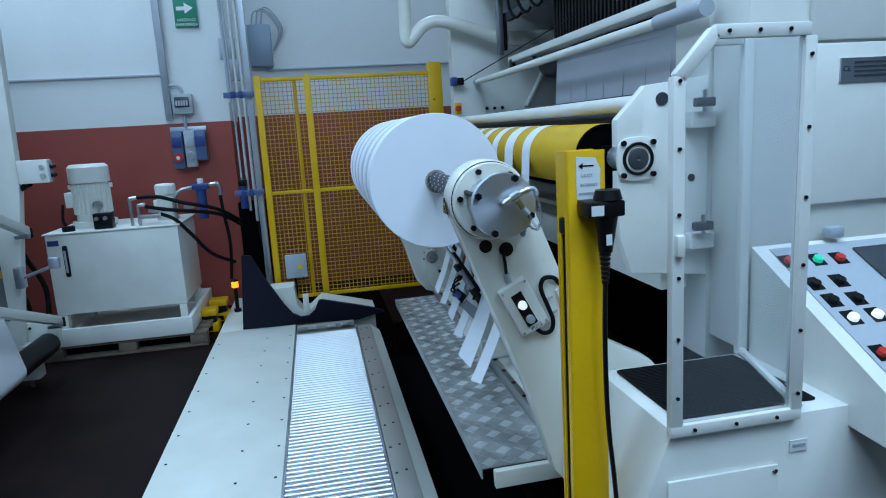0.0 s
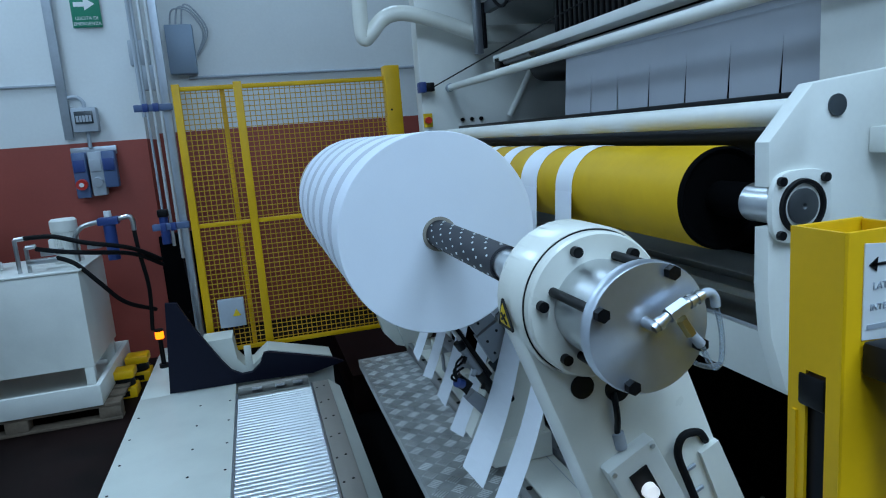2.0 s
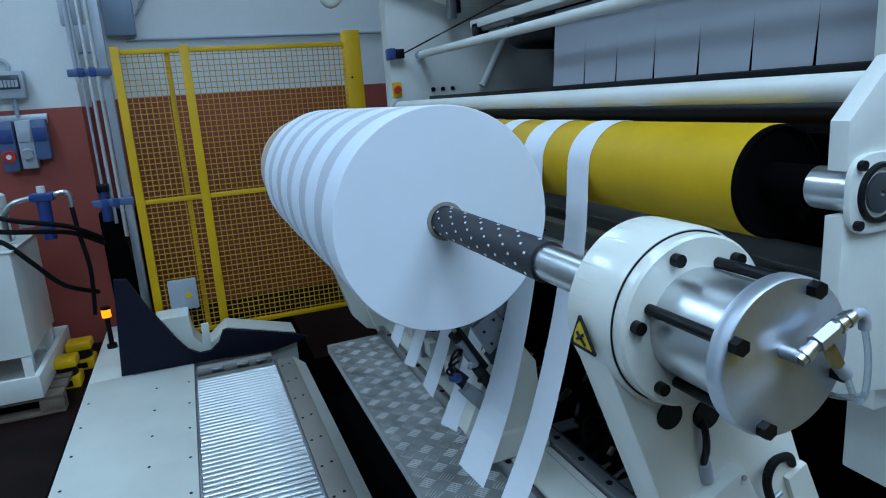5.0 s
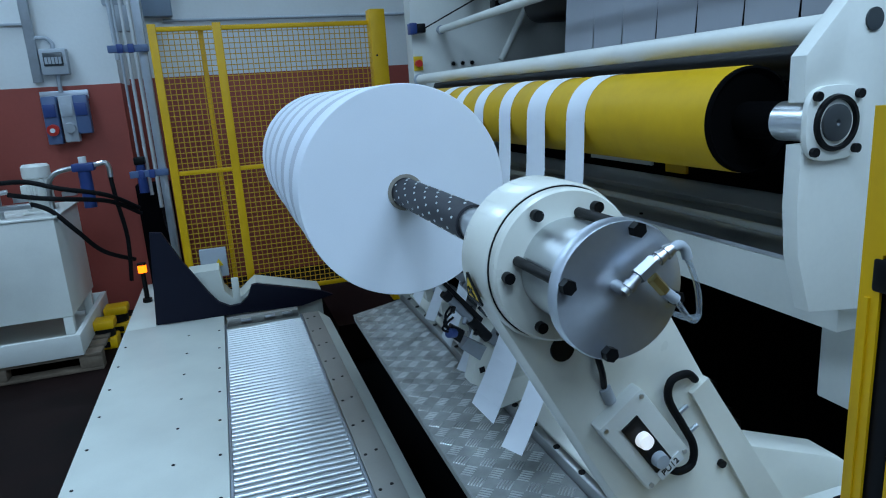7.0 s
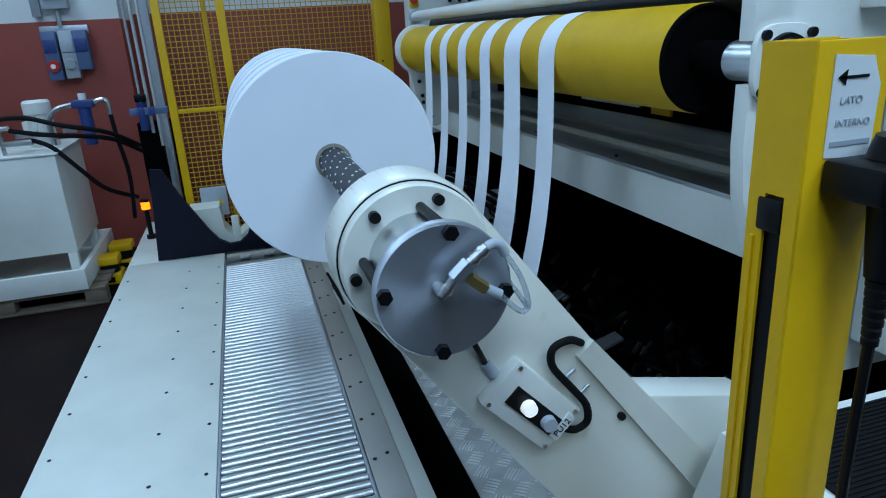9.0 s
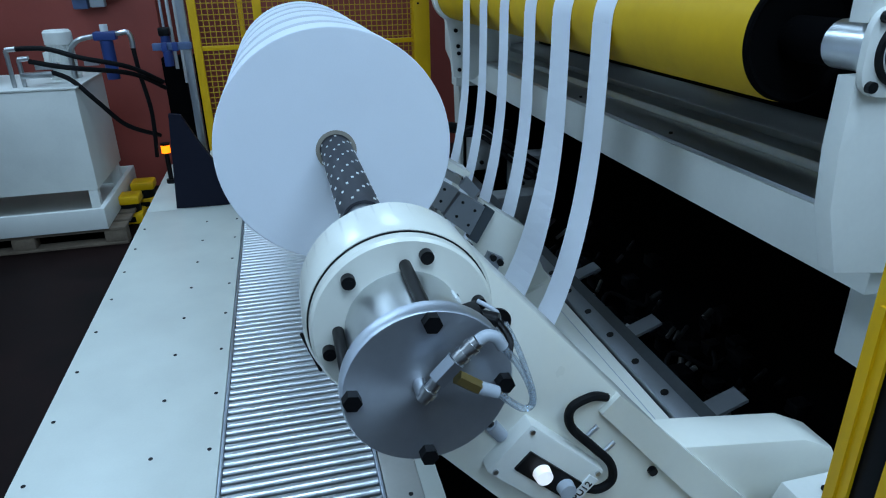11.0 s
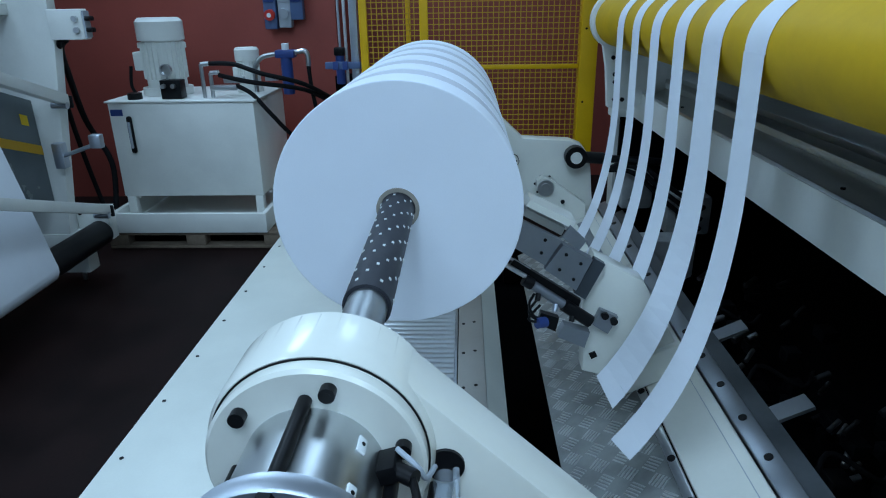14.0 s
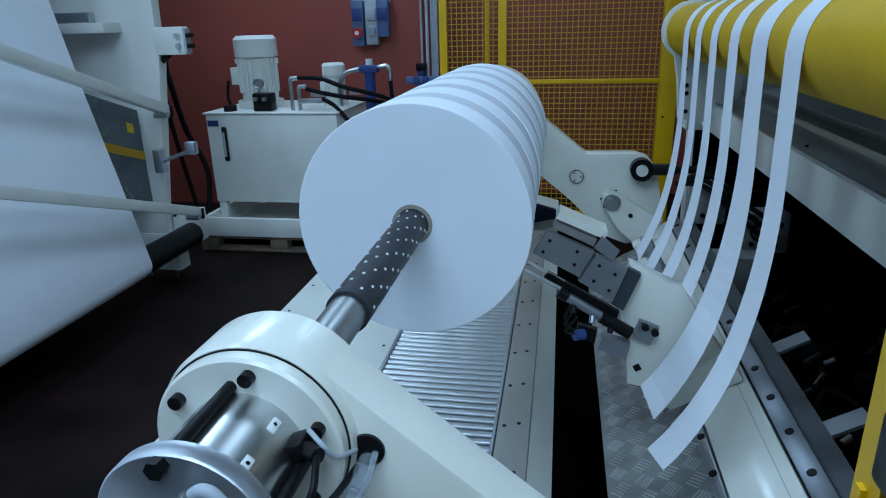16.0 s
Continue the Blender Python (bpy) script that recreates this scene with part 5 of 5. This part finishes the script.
def strips():
    keyed = []
    for n, (y, w, length, slant) in enumerate(STRIPS):
        t = thing("paper_strip", (DRUM[0], y, DRUM[1]), "loose white strip of paper hanging from the drum", "paper strip", "strips on the drum")
        bm = bmesh.new()
        r = DRUM_R + 0.0015
        rows = [[bm.verts.new((DRUM[0] + rr * math.cos(a), yy, DRUM[1] + rr * math.sin(a))) for yy, rr in ((y - w / 2, r), (y + w / 2, r), (y + w / 2, r + 0.0006), (y - w / 2, r + 0.0006))] for a in np.linspace(math.radians(55), math.radians(184), 40)]
        for p, q in zip(rows, rows[1:]):
            for k in range(4):
                bm.faces.new((p[k], q[k], q[(k + 1) % 4], p[(k + 1) % 4]))
        part("wrapped_length", bm, PAPER, t)
        step = length / SEGMENTS
        for i in range(SEGMENTS):
            bm = bmesh.new()
            low = step * 1.012
            cut = math.tan(radians(slant)) * w if i == SEGMENTS - 1 else 0
            v = []
            for x in (-0.0004, 0.0004):
                for yy, zz in ((-w / 2, 0), (w / 2, 0), (w / 2, -low - max(cut, 0)), (-w / 2, -low + min(cut, 0))):
                    turn_at = radians(TWIST[n]) * ((i + (1 if zz < 0 else 0)) / SEGMENTS) ** 1.6
                    v.append(bm.verts.new((x - yy * math.sin(turn_at), yy * math.cos(turn_at), zz)))
            for q in ((0, 1, 2, 3), (7, 6, 5, 4), (0, 4, 5, 1), (1, 5, 6, 2), (2, 6, 7, 3), (3, 7, 4, 0)):
                bm.faces.new([v[k] for k in q])
            ob = new("length_of_strip", finish("length_of_strip", bm, PAPER, (0, 0, 0), False))
            ob.parent = t
            keyed.append((ob, i, step, n))
    return keyed


strip_parts = strips()


# ---- yellow post with light curtain ----
def sensor_post():
    t = thing("sensor_post", (1.36, 1.38, FLOOR), "yellow square steel post with a black light curtain and a handset", "post")
    x0, x1, y0, y1, zt = 1.313, 1.409, 1.342, 1.410, 1.665
    bm = bmesh.new()
    box(bm, x0 + 0.004, x1, y0, y0 + 0.005, FLOOR, zt, bevel=0.002)
    part("front", bm, YELLOW, t)
    bm = bmesh.new()
    box(bm, x0, x0 + 0.004, y0, y1, 1.51, zt)
    box(bm, x0, x0 + 0.004, y0, y0 + 0.018, FLOOR, 1.51)
    box(bm, x0, x0 + 0.004, y1 - 0.024, y1, FLOOR, 1.51)
    part("side", bm, YELLOW, t)
    part("back", B((x0 + 0.004, x1, y1 - 0.005, y1, FLOOR, zt), bevel=0.002), YELLOW, t)
    part("far_side", B((x1 - 0.005, x1, y0 + 0.006, y1 - 0.006, FLOOR, zt - 0.002)), YELLOW, t)
    part("base_plate", B((1.27, 1.46, 1.29, 1.48, FLOOR, FLOOR + 0.012), bevel=0.003), YELLOW, t)
    c = part("light_curtain", B((x0 + 0.006, x0 + 0.034, y0 + 0.022, y0 + 0.052, 0.3, 1.50), bevel=0.003), BLACK, t, "black light curtain in the slot")
    part("head", B((x0 - 0.002, x0 + 0.034, y0 + 0.019, y0 + 0.054, 1.468, 1.506), bevel=0.004), BLACK, c)
    part("guide_strip", B((x0 - 0.003, x0 + 0.01, y0 + 0.054, y0 + 0.060, 0.3, 1.46)), YELLOW, c)
    bm = bmesh.new()
    slab(bm, [(1.337, 1.552), (1.395, 1.548), (1.397, 1.62), (1.385, 1.648), (1.337, 1.652)], 1.3405, 1.3417)
    l = part("paper_label", bm, SIGN_WHITE, t, "torn white paper label with a hand-drawn arrow")
    bm = bmesh.new()
    box(bm, 1.345, 1.380, 1.3395, 1.3404, 1.628, 1.631)
    slab(bm, [(1.342, 1.6295), (1.353, 1.637), (1.352, 1.622)], 1.3395, 1.3404)
    part("arrow", bm, BLACK, l)
    words("handwriting", "LATO", 0.011, GREY, l, pose(1.362, 1.3400, 1.607, 90))
    words("handwriting", "INTERNO", 0.010, GREY, l, pose(1.367, 1.3400, 1.585, 90))
    for i, (z, w) in enumerate(((1.565, 0.05),)):
        part("writing_bar", B((1.342, 1.342 + w, 1.3396, 1.3404, z - 0.0025, z + 0.0025)), GREY, l)
    h = thing("key_handset", (1.40, 1.31, 1.55), "black plug-in safety switch with a cable on the post", "switch")
    part("body", B((1.335, 1.425, 1.27, 1.340, 1.515, 1.552), bevel=0.005), BLACK, h)
    part("white_label", B((1.342, 1.372, 1.2685, 1.2698, 1.520, 1.543)), SIGN_WHITE, h, "white type label")
    bm = bmesh.new()
    rod(bm, (1.395, 1.30, 1.553), (1.395, 1.30, 1.575), 0.034, 20, 0.028)
    part("top_cap", bm, BLACK, h)
    bm = bmesh.new()
    rod(bm, (1.392, 1.30, 1.514), (1.388, 1.30, 1.43), 0.026, 18, 0.016)
    part("grip", bm, BLACK, h)
    part("grip_label", B((1.379, 1.393, 1.2735, 1.2748, 1.45, 1.475)), SIGN_WHITE, h)
    for i in range(7):
        part("sleeve_ring", R(((1.387, 1.30, 1.428 - 0.011 * i), (1.387, 1.30, 1.421 - 0.011 * i), 0.013 - 0.0007 * i), n=12), BLACK, h)
    part("cable", P([(1.387, 1.30, 1.36), (1.384, 1.30, 1.20), (1.392, 1.305, 1.0), (1.415, 1.31, 0.75), (1.425, 1.33, 0.4), (1.42, 1.36, FLOOR + 0.01)], 0.006), BLACK, h)
    for ob in (t, h):
        ob.location.x -= 0.011


sensor_post()


# ---- operator's step, guard door and control desk ----
def operator_side():
    b = thing("step_housing", (1.9, 1.45, FLOOR), "white machine housing with a black rubber mat on its step", "machine housing")
    bm = bmesh.new()
    slab(bm, [(1.44, FLOOR), (1.44, 0.80), (1.515, 0.985), (2.6, 0.985), (2.6, FLOOR)], 1.24, 1.66, 0.004)
    part("body", bm, WHITE, b)
    part("mat", B((1.56, 1.95, 1.29, 1.63, 0.986, 0.994), bevel=0.002), RUBBER, b, "ribbed black rubber mat")
    bm = bmesh.new()
    for i in range(34):
        y = 1.297 + 0.0098 * i
        box(bm, 1.565, 1.945, y, y + 0.005, 0.9942, 0.9965)
    part("mat_ribs", bm, RUBBER, b, kind="stuff")
    part("access_panel", B((1.50, 1.80, 1.230, 1.2385, 0.25, 0.86), bevel=0.003), WHITE, b)
    part("tag_plate", B((1.835, 1.885, 1.2355, 1.239, 0.885, 0.915)), SIGN_WHITE, b)
    part("tag_bar", B((1.842, 1.878, 1.2340, 1.2354, 0.896, 0.905)), GREY, b)
    part("screw", R(((1.79, 1.231, 0.845), (1.79, 1.226, 0.845), 0.006), n=8), STEEL, b)

    d = thing("guard_door", (1.68, 1.23, 1.0), "white framed guard door with a clear polycarbonate sheet", "guard door")
    z0, z1, x0, x1 = 1.005, 1.905, 1.515, 1.835

    def bar(name, a, c, w=0.030):
        bm = bmesh.new()
        a, c = Vector(a), Vector(c)
        v = box(bm, -w / 2, w / 2, -0.012, 0.012, 0, (c - a).length, bevel=0.003)
        way = (c - a).normalized()
        side = Vector((0, 1, 0)).cross(way).normalized()
        bmesh.ops.transform(bm, matrix=Matrix(((side.x, 0, way.x, a.x), (side.y, 1, way.y, a.y), (side.z, 0, way.z, a.z), (0, 0, 0, 1))), verts=v)
        return part(name, bm, WHITE, d)

    y = 1.23
    bar("frame_bar", (x0, y, z0), (x0, y, 1.815))
    bar("frame_bar", (x0, y, 1.81), (1.603, y, z1))
    bar("frame_bar", (1.60, y, z1), (x1, y, z1))
    bar("frame_bar", (x1, y, z1 - 0.015), (x1, y, z0 + 0.0))
    bar("frame_bar", (x0 - 0.015, y, z0 - 0.01), (x1 + 0.015, y, z0 - 0.01))
    bm = bmesh.new()
    slab(bm, [(x0 + 0.016, z0 + 0.006), (x0 + 0.016, 1.80), (1.61, z1 - 0.017), (x1 - 0.016, z1 - 0.017), (x1 - 0.016, z0 + 0.006)], y - 0.002, y + 0.002)
    pane = part("pane", bm, SHEET, d, "clear polycarbonate pane")
    pane.visible_shadow = False
    for face in pane.data.polygons:
        face.use_smooth = False
    bm = bmesh.new()
    rod(bm, (0, 0, 0), (0, -0.004, 0), 0.0045, 8)
    mesh = mesh_of("screw", bm, BLACK)
    for x, z in [(x0, 1.08 + 0.145 * i) for i in range(6)] + [(x1, 1.05 + 0.16 * i) for i in range(6)] + [(1.63 + 0.075 * i, z1) for i in range(3)] + [(1.56 + 0.11 * i, z0 - 0.01) for i in range(3)]:
        piece("screw", mesh, d, (x, y - 0.012, z))
    part("latch", B((x0 - 0.01, x0 + 0.01, y - 0.026, y - 0.012, 1.42, 1.47), bevel=0.004), WHITE, d)
    # return frame behind it
    g = thing("guard_return", (1.86, 1.5, 1.0), "white framed clear guard panel beside the step", "guard panel")
    part("frame_bar", B((1.965, 1.995, 1.63, 1.655, 0.99, 1.95), bevel=0.003), WHITE, g)
    part("frame_bar", B((1.852, 1.9645, 1.635, 1.655, 1.92, 1.95), bevel=0.003), WHITE, g)
    bm = bmesh.new()
    rod(bm, (1.98, 1.64, 1.003), (1.86, 1.245, 1.003), 0.012, 8)
    part("bottom_bar", bm, WHITE, g)
    h = thing("machine_column", (2.0, 1.9, FLOOR), "white machine column with black hinge blocks", "machine")
    part("column", B((1.992, 2.15, 1.85, 2.05, 0.9, 2.7), bevel=0.006), WHITE, h)
    for z in (1.36, 1.75):
        part("arm_block", B((1.905, 1.99, 1.80, 1.844, z - 0.06, z - 0.01), bevel=0.004), WHITE, h)
        k = part("hinge", B((1.905, 1.97, 1.772, 1.80, z + 0.004, z + 0.032), bevel=0.005), DARK_STEEL, h, "dark steel hinge")
        part("hinge_pin", R(((1.937, 1.782, z - 0.012), (1.937, 1.782, z + 0.055), 0.008), n=10), STEEL, k)

    c = thing("control_cabinet", (2.4, 1.7, FLOOR), "tall white control cabinet with a type plate", "cabinet")
    part("body", B((2.0, 3.3, 1.66, 1.84, 0.99, 2.8), bevel=0.006), WHITE, c)
    part("door_panel", B((2.19, 3.25, 1.640, 1.658, 1.44, 1.915), bevel=0.004), WHITE, c)
    part("upper_panel", B((2.19, 3.25, 1.640, 1.658, 1.925, 2.75), bevel=0.004), WHITE, c)
    n = part("type_plate", B((2.285, 2.46, 1.634, 1.639, 1.80, 1.87)), ZINC, c, "metal type plate")
    words("mark", "CE", 0.022, DARK_GREY, n, pose(2.305, 1.6335, 1.838, 90))
    for i in range(4):
        part("print_bar", B((2.33, 2.45, 1.632, 1.6338, 1.815 + 0.013 * i, 1.820 + 0.013 * i)), DARK_GREY, n)
    s = thing("control_desk", (2.3, 1.2, FLOOR), "sloping grey control desk with push buttons and a screen", "control desk")
    back, front, left, right = (1.635, 1.327), (1.05, 1.013), 2.005, 3.2
    bm = bmesh.new()
    pts = [(left, front[0], front[1]), (right, front[0], front[1]), (right, back[0], back[1]), (left, back[0], back[1])]
    low = [bm.verts.new((x, y2, 0.95 if y2 > 1.2 else 0.92)) for x, y2, _ in pts]
    high = [bm.verts.new(p) for p in pts]
    bm.faces.new(low[::-1])
    bm.faces.new(high)
    for i in range(4):
        bm.faces.new((low[i], low[(i + 1) % 4], high[(i + 1) % 4], high[i]))
    part("body", bm, WHITE, s)
    slope = math.degrees(math.atan2(back[1] - front[1], back[0] - front[0]))

    def on_desk(x, u):
        return Vector((x, front[0] + (back[0] - front[0]) * u, front[1] + (back[1] - front[1]) * u))

    def put(name, bm, x, u, mat, lab="", parent=s):
        p = on_desk(x, u)
        bmesh.ops.transform(bm, matrix=pose(p.x, p.y, p.z, slope, 0, 0), verts=bm.verts)
        return part(name, bm, mat, parent, lab)

    put("panel", B((0, 1.1, -0.31, 0.31, 0.001, 0.004)), left + 0.045, 0.5, GREY, "grey button panel")
    for x, u, mat, lab in ((2.069, 0.867, RED, "red push button"), (2.162, 0.858, GREEN_BUTTON, "green push button"), (2.235, 0.853, RED, "red push button"),
                           (2.083, 0.711, BLACK, "black push button"), (2.165, 0.713, BLACK, "black push button"), (2.088, 0.605, BLACK, "black push button"), (2.163, 0.60, BLACK, "black push button"),
                           (2.096, 0.50, LAMP_WHITE, "lit white push button"), (2.171, 0.50, LAMP_WHITE, "lit white push button"), (2.083, 0.311, RED, "red push button")):
        k = put("legend_plate", B((-0.02, 0.02, -0.022, 0.03, 0.0042, 0.006)), x, u, BLACK)
        bm = bmesh.new()
        rod(bm, (0, 0, 0.006), (0, 0, 0.018), 0.0145, 20, 0.013)
        put("push_button", bm, x, u, mat, lab, k)
    put("screen", B((0, 0.40, -0.10, 0.10, 0.0045, 0.012), bevel=0.003), 2.305, 0.76, DARK_GREY, "dark display screen")
    part("corner_light", B((2.245, 2.30, 1.60, 1.638, 1.335, 1.37), bevel=0.008), GREY, s)


operator_side()


# ---- unwinding machine across the floor ----
def unwinder():
    t = thing("unwinder_housing", (-1.5, 5.0, FLOOR), "white side frame of the paper machine across the floor", "machine")
    bm = bmesh.new()
    slab(bm, [(-1.47, 0.30), (-1.30, 1.50), (-1.25, 3.6), (-2.6, 3.6), (-2.6, 0.30)], 4.95, 5.03, 0.004)
    part("side_plate", bm, WHITE, t)
    part("foot", B((-1.72, -1.38, 4.94, 5.06, 0.10, 0.36), bevel=0.006), WHITE, t)
    for x in (-1.66, -1.46):
        part("foot_screw", R(((x, 5.0, FLOOR), (x, 5.0, 0.10), 0.014), n=10), STEEL, t)
    part("bearing_block", B((-1.47, -1.26, 5.062, 5.15, 0.28, 0.50), bevel=0.008), WHITE, t)
    part("bearing_arm", B((-1.62, -1.472, 5.032, 5.12, 0.30, 0.46), bevel=0.006), WHITE, t)
    for x in (-1.44, -1.29):
        part("bolt", R(((x, 5.062, 0.46), (x, 5.052, 0.46), 0.010), n=10), BLACK, t)
    bx = thing("button_box", (-1.15, 4.9, 1.55), "white push-button box with black knobs", "control box")
    part("body", B((-1.27, -1.075, 4.88, 4.949, 1.525, 1.685), bevel=0.006), WHITE, bx)
    part("side_face", B((-1.074, -1.065, 4.885, 4.945, 1.535, 1.675)), GREY, bx)
    for z in (1.575, 1.635):
        for yy in (4.90, 4.93):
            part("knob", R(((-1.065, yy, z), (-1.04, yy, z), 0.013), n=12), BLACK, bx)
        part("knob", R(((-1.11, 4.88, z), (-1.11, 4.86, z), 0.016), n=14), STEEL, bx)
    part("cable", P([(-1.22, 4.93, 1.525), (-1.36, 5.10, 1.46), (-1.52, 5.40, 1.25), (-1.68, 5.75, 0.93), (-1.57, 5.78, 0.62), (-1.56, 5.70, 0.30)], 0.020), RUBBER, bx)
    part("cable", P([(-1.25, 4.93, 1.525), (-1.40, 5.12, 1.40), (-1.58, 5.40, 1.10), (-1.72, 5.70, 0.70), (-1.66, 5.72, 0.30)], 0.016), RUBBER, bx)
    def lean(bm, slope=0.345):
        """The guard rises towards the near end."""
        for v in bm.verts:
            v.co.z += slope * (4.93 - v.co.y)
        return bm

    for nm, z, x in (("upper_guide_bar", 1.195, -1.30), ("lower_guide_bar", 0.53, -1.19)):
        q = thing(nm, (x, 4.9, z), "long white bar of the slanting guard", "machine bar")
        part("bar", lean(B((x - 0.03, x + 0.03, 2.3, 4.93, z - 0.034, z + 0.030), bevel=0.004)), WHITE, q)
        part("end_block", B((x - 0.03, x + 0.04, 4.932, 4.95, z - 0.05, z + 0.02), bevel=0.004), BLACK, q)
        part("knuckle", R(((x - 0.06, 4.90, z - 0.03), (x + 0.03, 4.90, z - 0.03), 0.02), n=14), ZINC, q)
    g = thing("guard_sheet", (-1.50, 4.0, 0.9), "dark grey guard sheet with a yellow band and a clamp", "guard sheet")
    part("sheet", lean(B((-1.506, -1.50, 4.15, 4.93, 0.56, 1.19))), GLASS_GREY, g)
    part("yellow_band", lean(B((-1.4995, -1.497, 4.15, 4.93, 0.87, 0.925))), MESH_YELLOW, g, "faded yellow band")
    part("warning_sticker", lean(B((-1.4995, -1.497, 4.80, 4.86, 1.03, 1.09))), WARNING, g)
    part("clamp", B((-1.40, -1.34, 4.86, 4.92, 0.80, 0.95), bevel=0.006), ZINC, g, "metal clamp")
    part("clamp_arm", R(((-1.36, 4.88, 0.87), (-1.15, 4.88, 0.94), 0.012), n=12), ZINC, g)
    part("clamp_head", B((-1.17, -1.10, 4.86, 4.91, 0.92, 1.0), bevel=0.008), ZINC, g)
    r = thing("guide_roller", (-1.33, 3.0, 0.30), "black guide roller under the paper web", "roller")
    part("roller", R(((-1.33, 1.5, 0.33), (-1.33, 5.06, 0.33), 0.080), n=36), BLACK, r)
    bm = bmesh.new()
    line = [(-1.86, 3.2), (-1.58, 1.87), (-1.475, 1.355), (-1.343, 0.78), (-1.285, 0.52), (-1.2455, 0.34)]
    arc = [(-1.33 + 0.084 * math.cos(a), 0.33 + 0.084 * math.sin(a)) for a in np.linspace(math.radians(-5), math.radians(-110), 12)]
    outline = line + arc + [(-2.2, 0.24)]
    rows = [[bm.verts.new((x + dx, yy, z)) for yy, dx in ((1.6, 0), (4.45, 0), (4.45, -0.002), (1.6, -0.002))] for x, z in outline]
    for p, q in zip(rows, rows[1:]):
        for k in range(4):
            bm.faces.new((p[k], q[k], q[(k + 1) % 4], p[(k + 1) % 4]))
    solo("paper_sheet", bm, PAPER, (-1.6, 2.6, 0.3), "wide white paper web running down to a black roller", "paper")
    part("top_roller", R(((-1.945, 1.5, 3.2), (-1.945, 4.949, 3.2), 0.08), n=24), BLACK, r)
    k = thing("linear_slide", (-1.6, 4.8, 1.75), "steel linear slide on a white bracket", "slide")
    part("bracket", B((-2.3, -1.52, 4.78, 4.949, 1.66, 1.72), bevel=0.004), WHITE, k)
    part("slide", B((-2.2, -1.62, 4.80, 4.86, 1.721, 1.78), bevel=0.004), ZINC, k)
    part("stop", B((-2.0, -1.95, 4.78, 4.86, 1.781, 1.80)), BLACK, k)


unwinder()


# ---- upper machinery ----
def upper():
    a = thing("swan_neck_arm", (1.6, 4.2, 2.3), "cream curved support arm with a steel clamp over the winder", "machine arm")
    part("arm", P([(1.445, 4.6, 2.75), (1.435, 4.6, 2.42), (1.448, 4.6, 2.34), (1.49, 4.6, 2.37), (1.565, 4.6, 2.445), (1.676, 4.6, 2.472), (1.863, 4.6, 2.43), (2.06, 4.6, 2.36), (2.11, 4.6, 2.345)], 0.043, 16), CREAM, a)
    part("beam", B((2.10, 3.2, 4.56, 4.64, 2.29, 2.385), bevel=0.01), CREAM, a)
    part("clamp", B((2.075, 2.115, 4.50, 4.555, 2.22, 2.62), bevel=0.004), ALU, a, "dark steel clamp")
    part("clamp_plate", B((2.12, 2.14, 4.50, 4.555, 2.25, 2.50), bevel=0.003), BLACK, a)
    m = thing("upper_mechanism", (2.4, 3.2, 2.4), "dark upper mechanism with hoses and racks", "machine")
    part("shelf", B((2.03, 2.12, 1.92, 4.15, 2.125, 2.165), bevel=0.006), WHITE, m, "pale grey shelf over the web")
    part("shelf_back", B((2.121, 2.21, 1.92, 4.10, 2.150, 2.180), bevel=0.004), ALU, m)
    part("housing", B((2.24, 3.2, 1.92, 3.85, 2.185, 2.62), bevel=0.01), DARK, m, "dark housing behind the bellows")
    for i in range(40):
        y = 1.96 + 0.046 * i
        part("bellows_fold", B((2.21, 2.239, y, y + 0.026, 2.182, 2.60), bevel=0.004), BLACK, m)
    part("carriage_bar", B((2.13, 2.17, 3.40, 4.50, 2.44, 2.50), bevel=0.004), DARK_STEEL, m, "dark steel bar under the mechanism")
    # Cover above the view, added to keep the web below in shade.
    part("web_shade_cover", B((1.98, 3.2, 1.90, 4.66, 2.70, 2.80), bevel=0.01), BLACK, m)
    for i in range(5):
        part("hose", P([(2.10, 4.3 - 0.2 * i, 2.71), (2.08, 4.25 - 0.2 * i, 2.50), (2.12, 4.18 - 0.2 * i, 2.42), (2.18, 4.12 - 0.2 * i, 2.56)], 0.009), RUBBER, m)
    part("cylinder", R(((2.06, 4.05, 2.12), (2.06, 3.72, 2.12), 0.016), n=18), ALU, m, "small air cylinder")
    part("cylinder_block", B((2.03, 2.09, 4.06, 4.13, 2.09, 2.15), bevel=0.005), BLACK, m)
    # Housings with glowing diffusers, added round the unseen lamps.
    for lx, ly, watts in LAMPS:
        half = 1.5 if ly < 5 else 0.9
        c = thing("unseen_ceiling_light", (lx, ly, CEILING), "long white fluorescent hall light added out of view on the ceiling", "ceiling light", "hall lights")
        part("housing", B((lx - 0.58, lx + 0.58, ly - half - 0.05, ly + half + 0.05, CEILING - 0.2, CEILING - 0.002), bevel=0.01), WHITE, c)
        part("diffuser", B((lx - 0.55, lx + 0.55, ly - half, ly + half, CEILING - 0.215, CEILING - 0.201)), LAMP_TUBE, c)


upper()


# ---- motion ----
def motions():
    rows = [(t, pose(*HINGE, 0, -a, 0)) for t, a in SWING]
    for ob in (swing_arms, beam, cutter, guides, shaft, *rolls):
        walk(ob, rows)
    for ob in (lift, beacon):
        x, y, z = ORIGIN[ob]
        walk(ob, [(t, pose(x + aside, y, z + up)) for t, aside, up in LIFT])
    for ob, i, step, n in strip_parts:
        y = STRIPS[n][0]
        keys = []
        for t, a in SWING:
            j = strip_joints(min(a / 27.0, 1.0), step)
            p, q = j[i], j[i + 1]
            way = (q - p).normalized()
            keys.append((t, pose(p.x - DRUM[0], 0, p.y - DRUM[1], 0, math.degrees(math.atan2(-way.x, -way.y)), 0))) 
        walk(ob, keys)


motions()
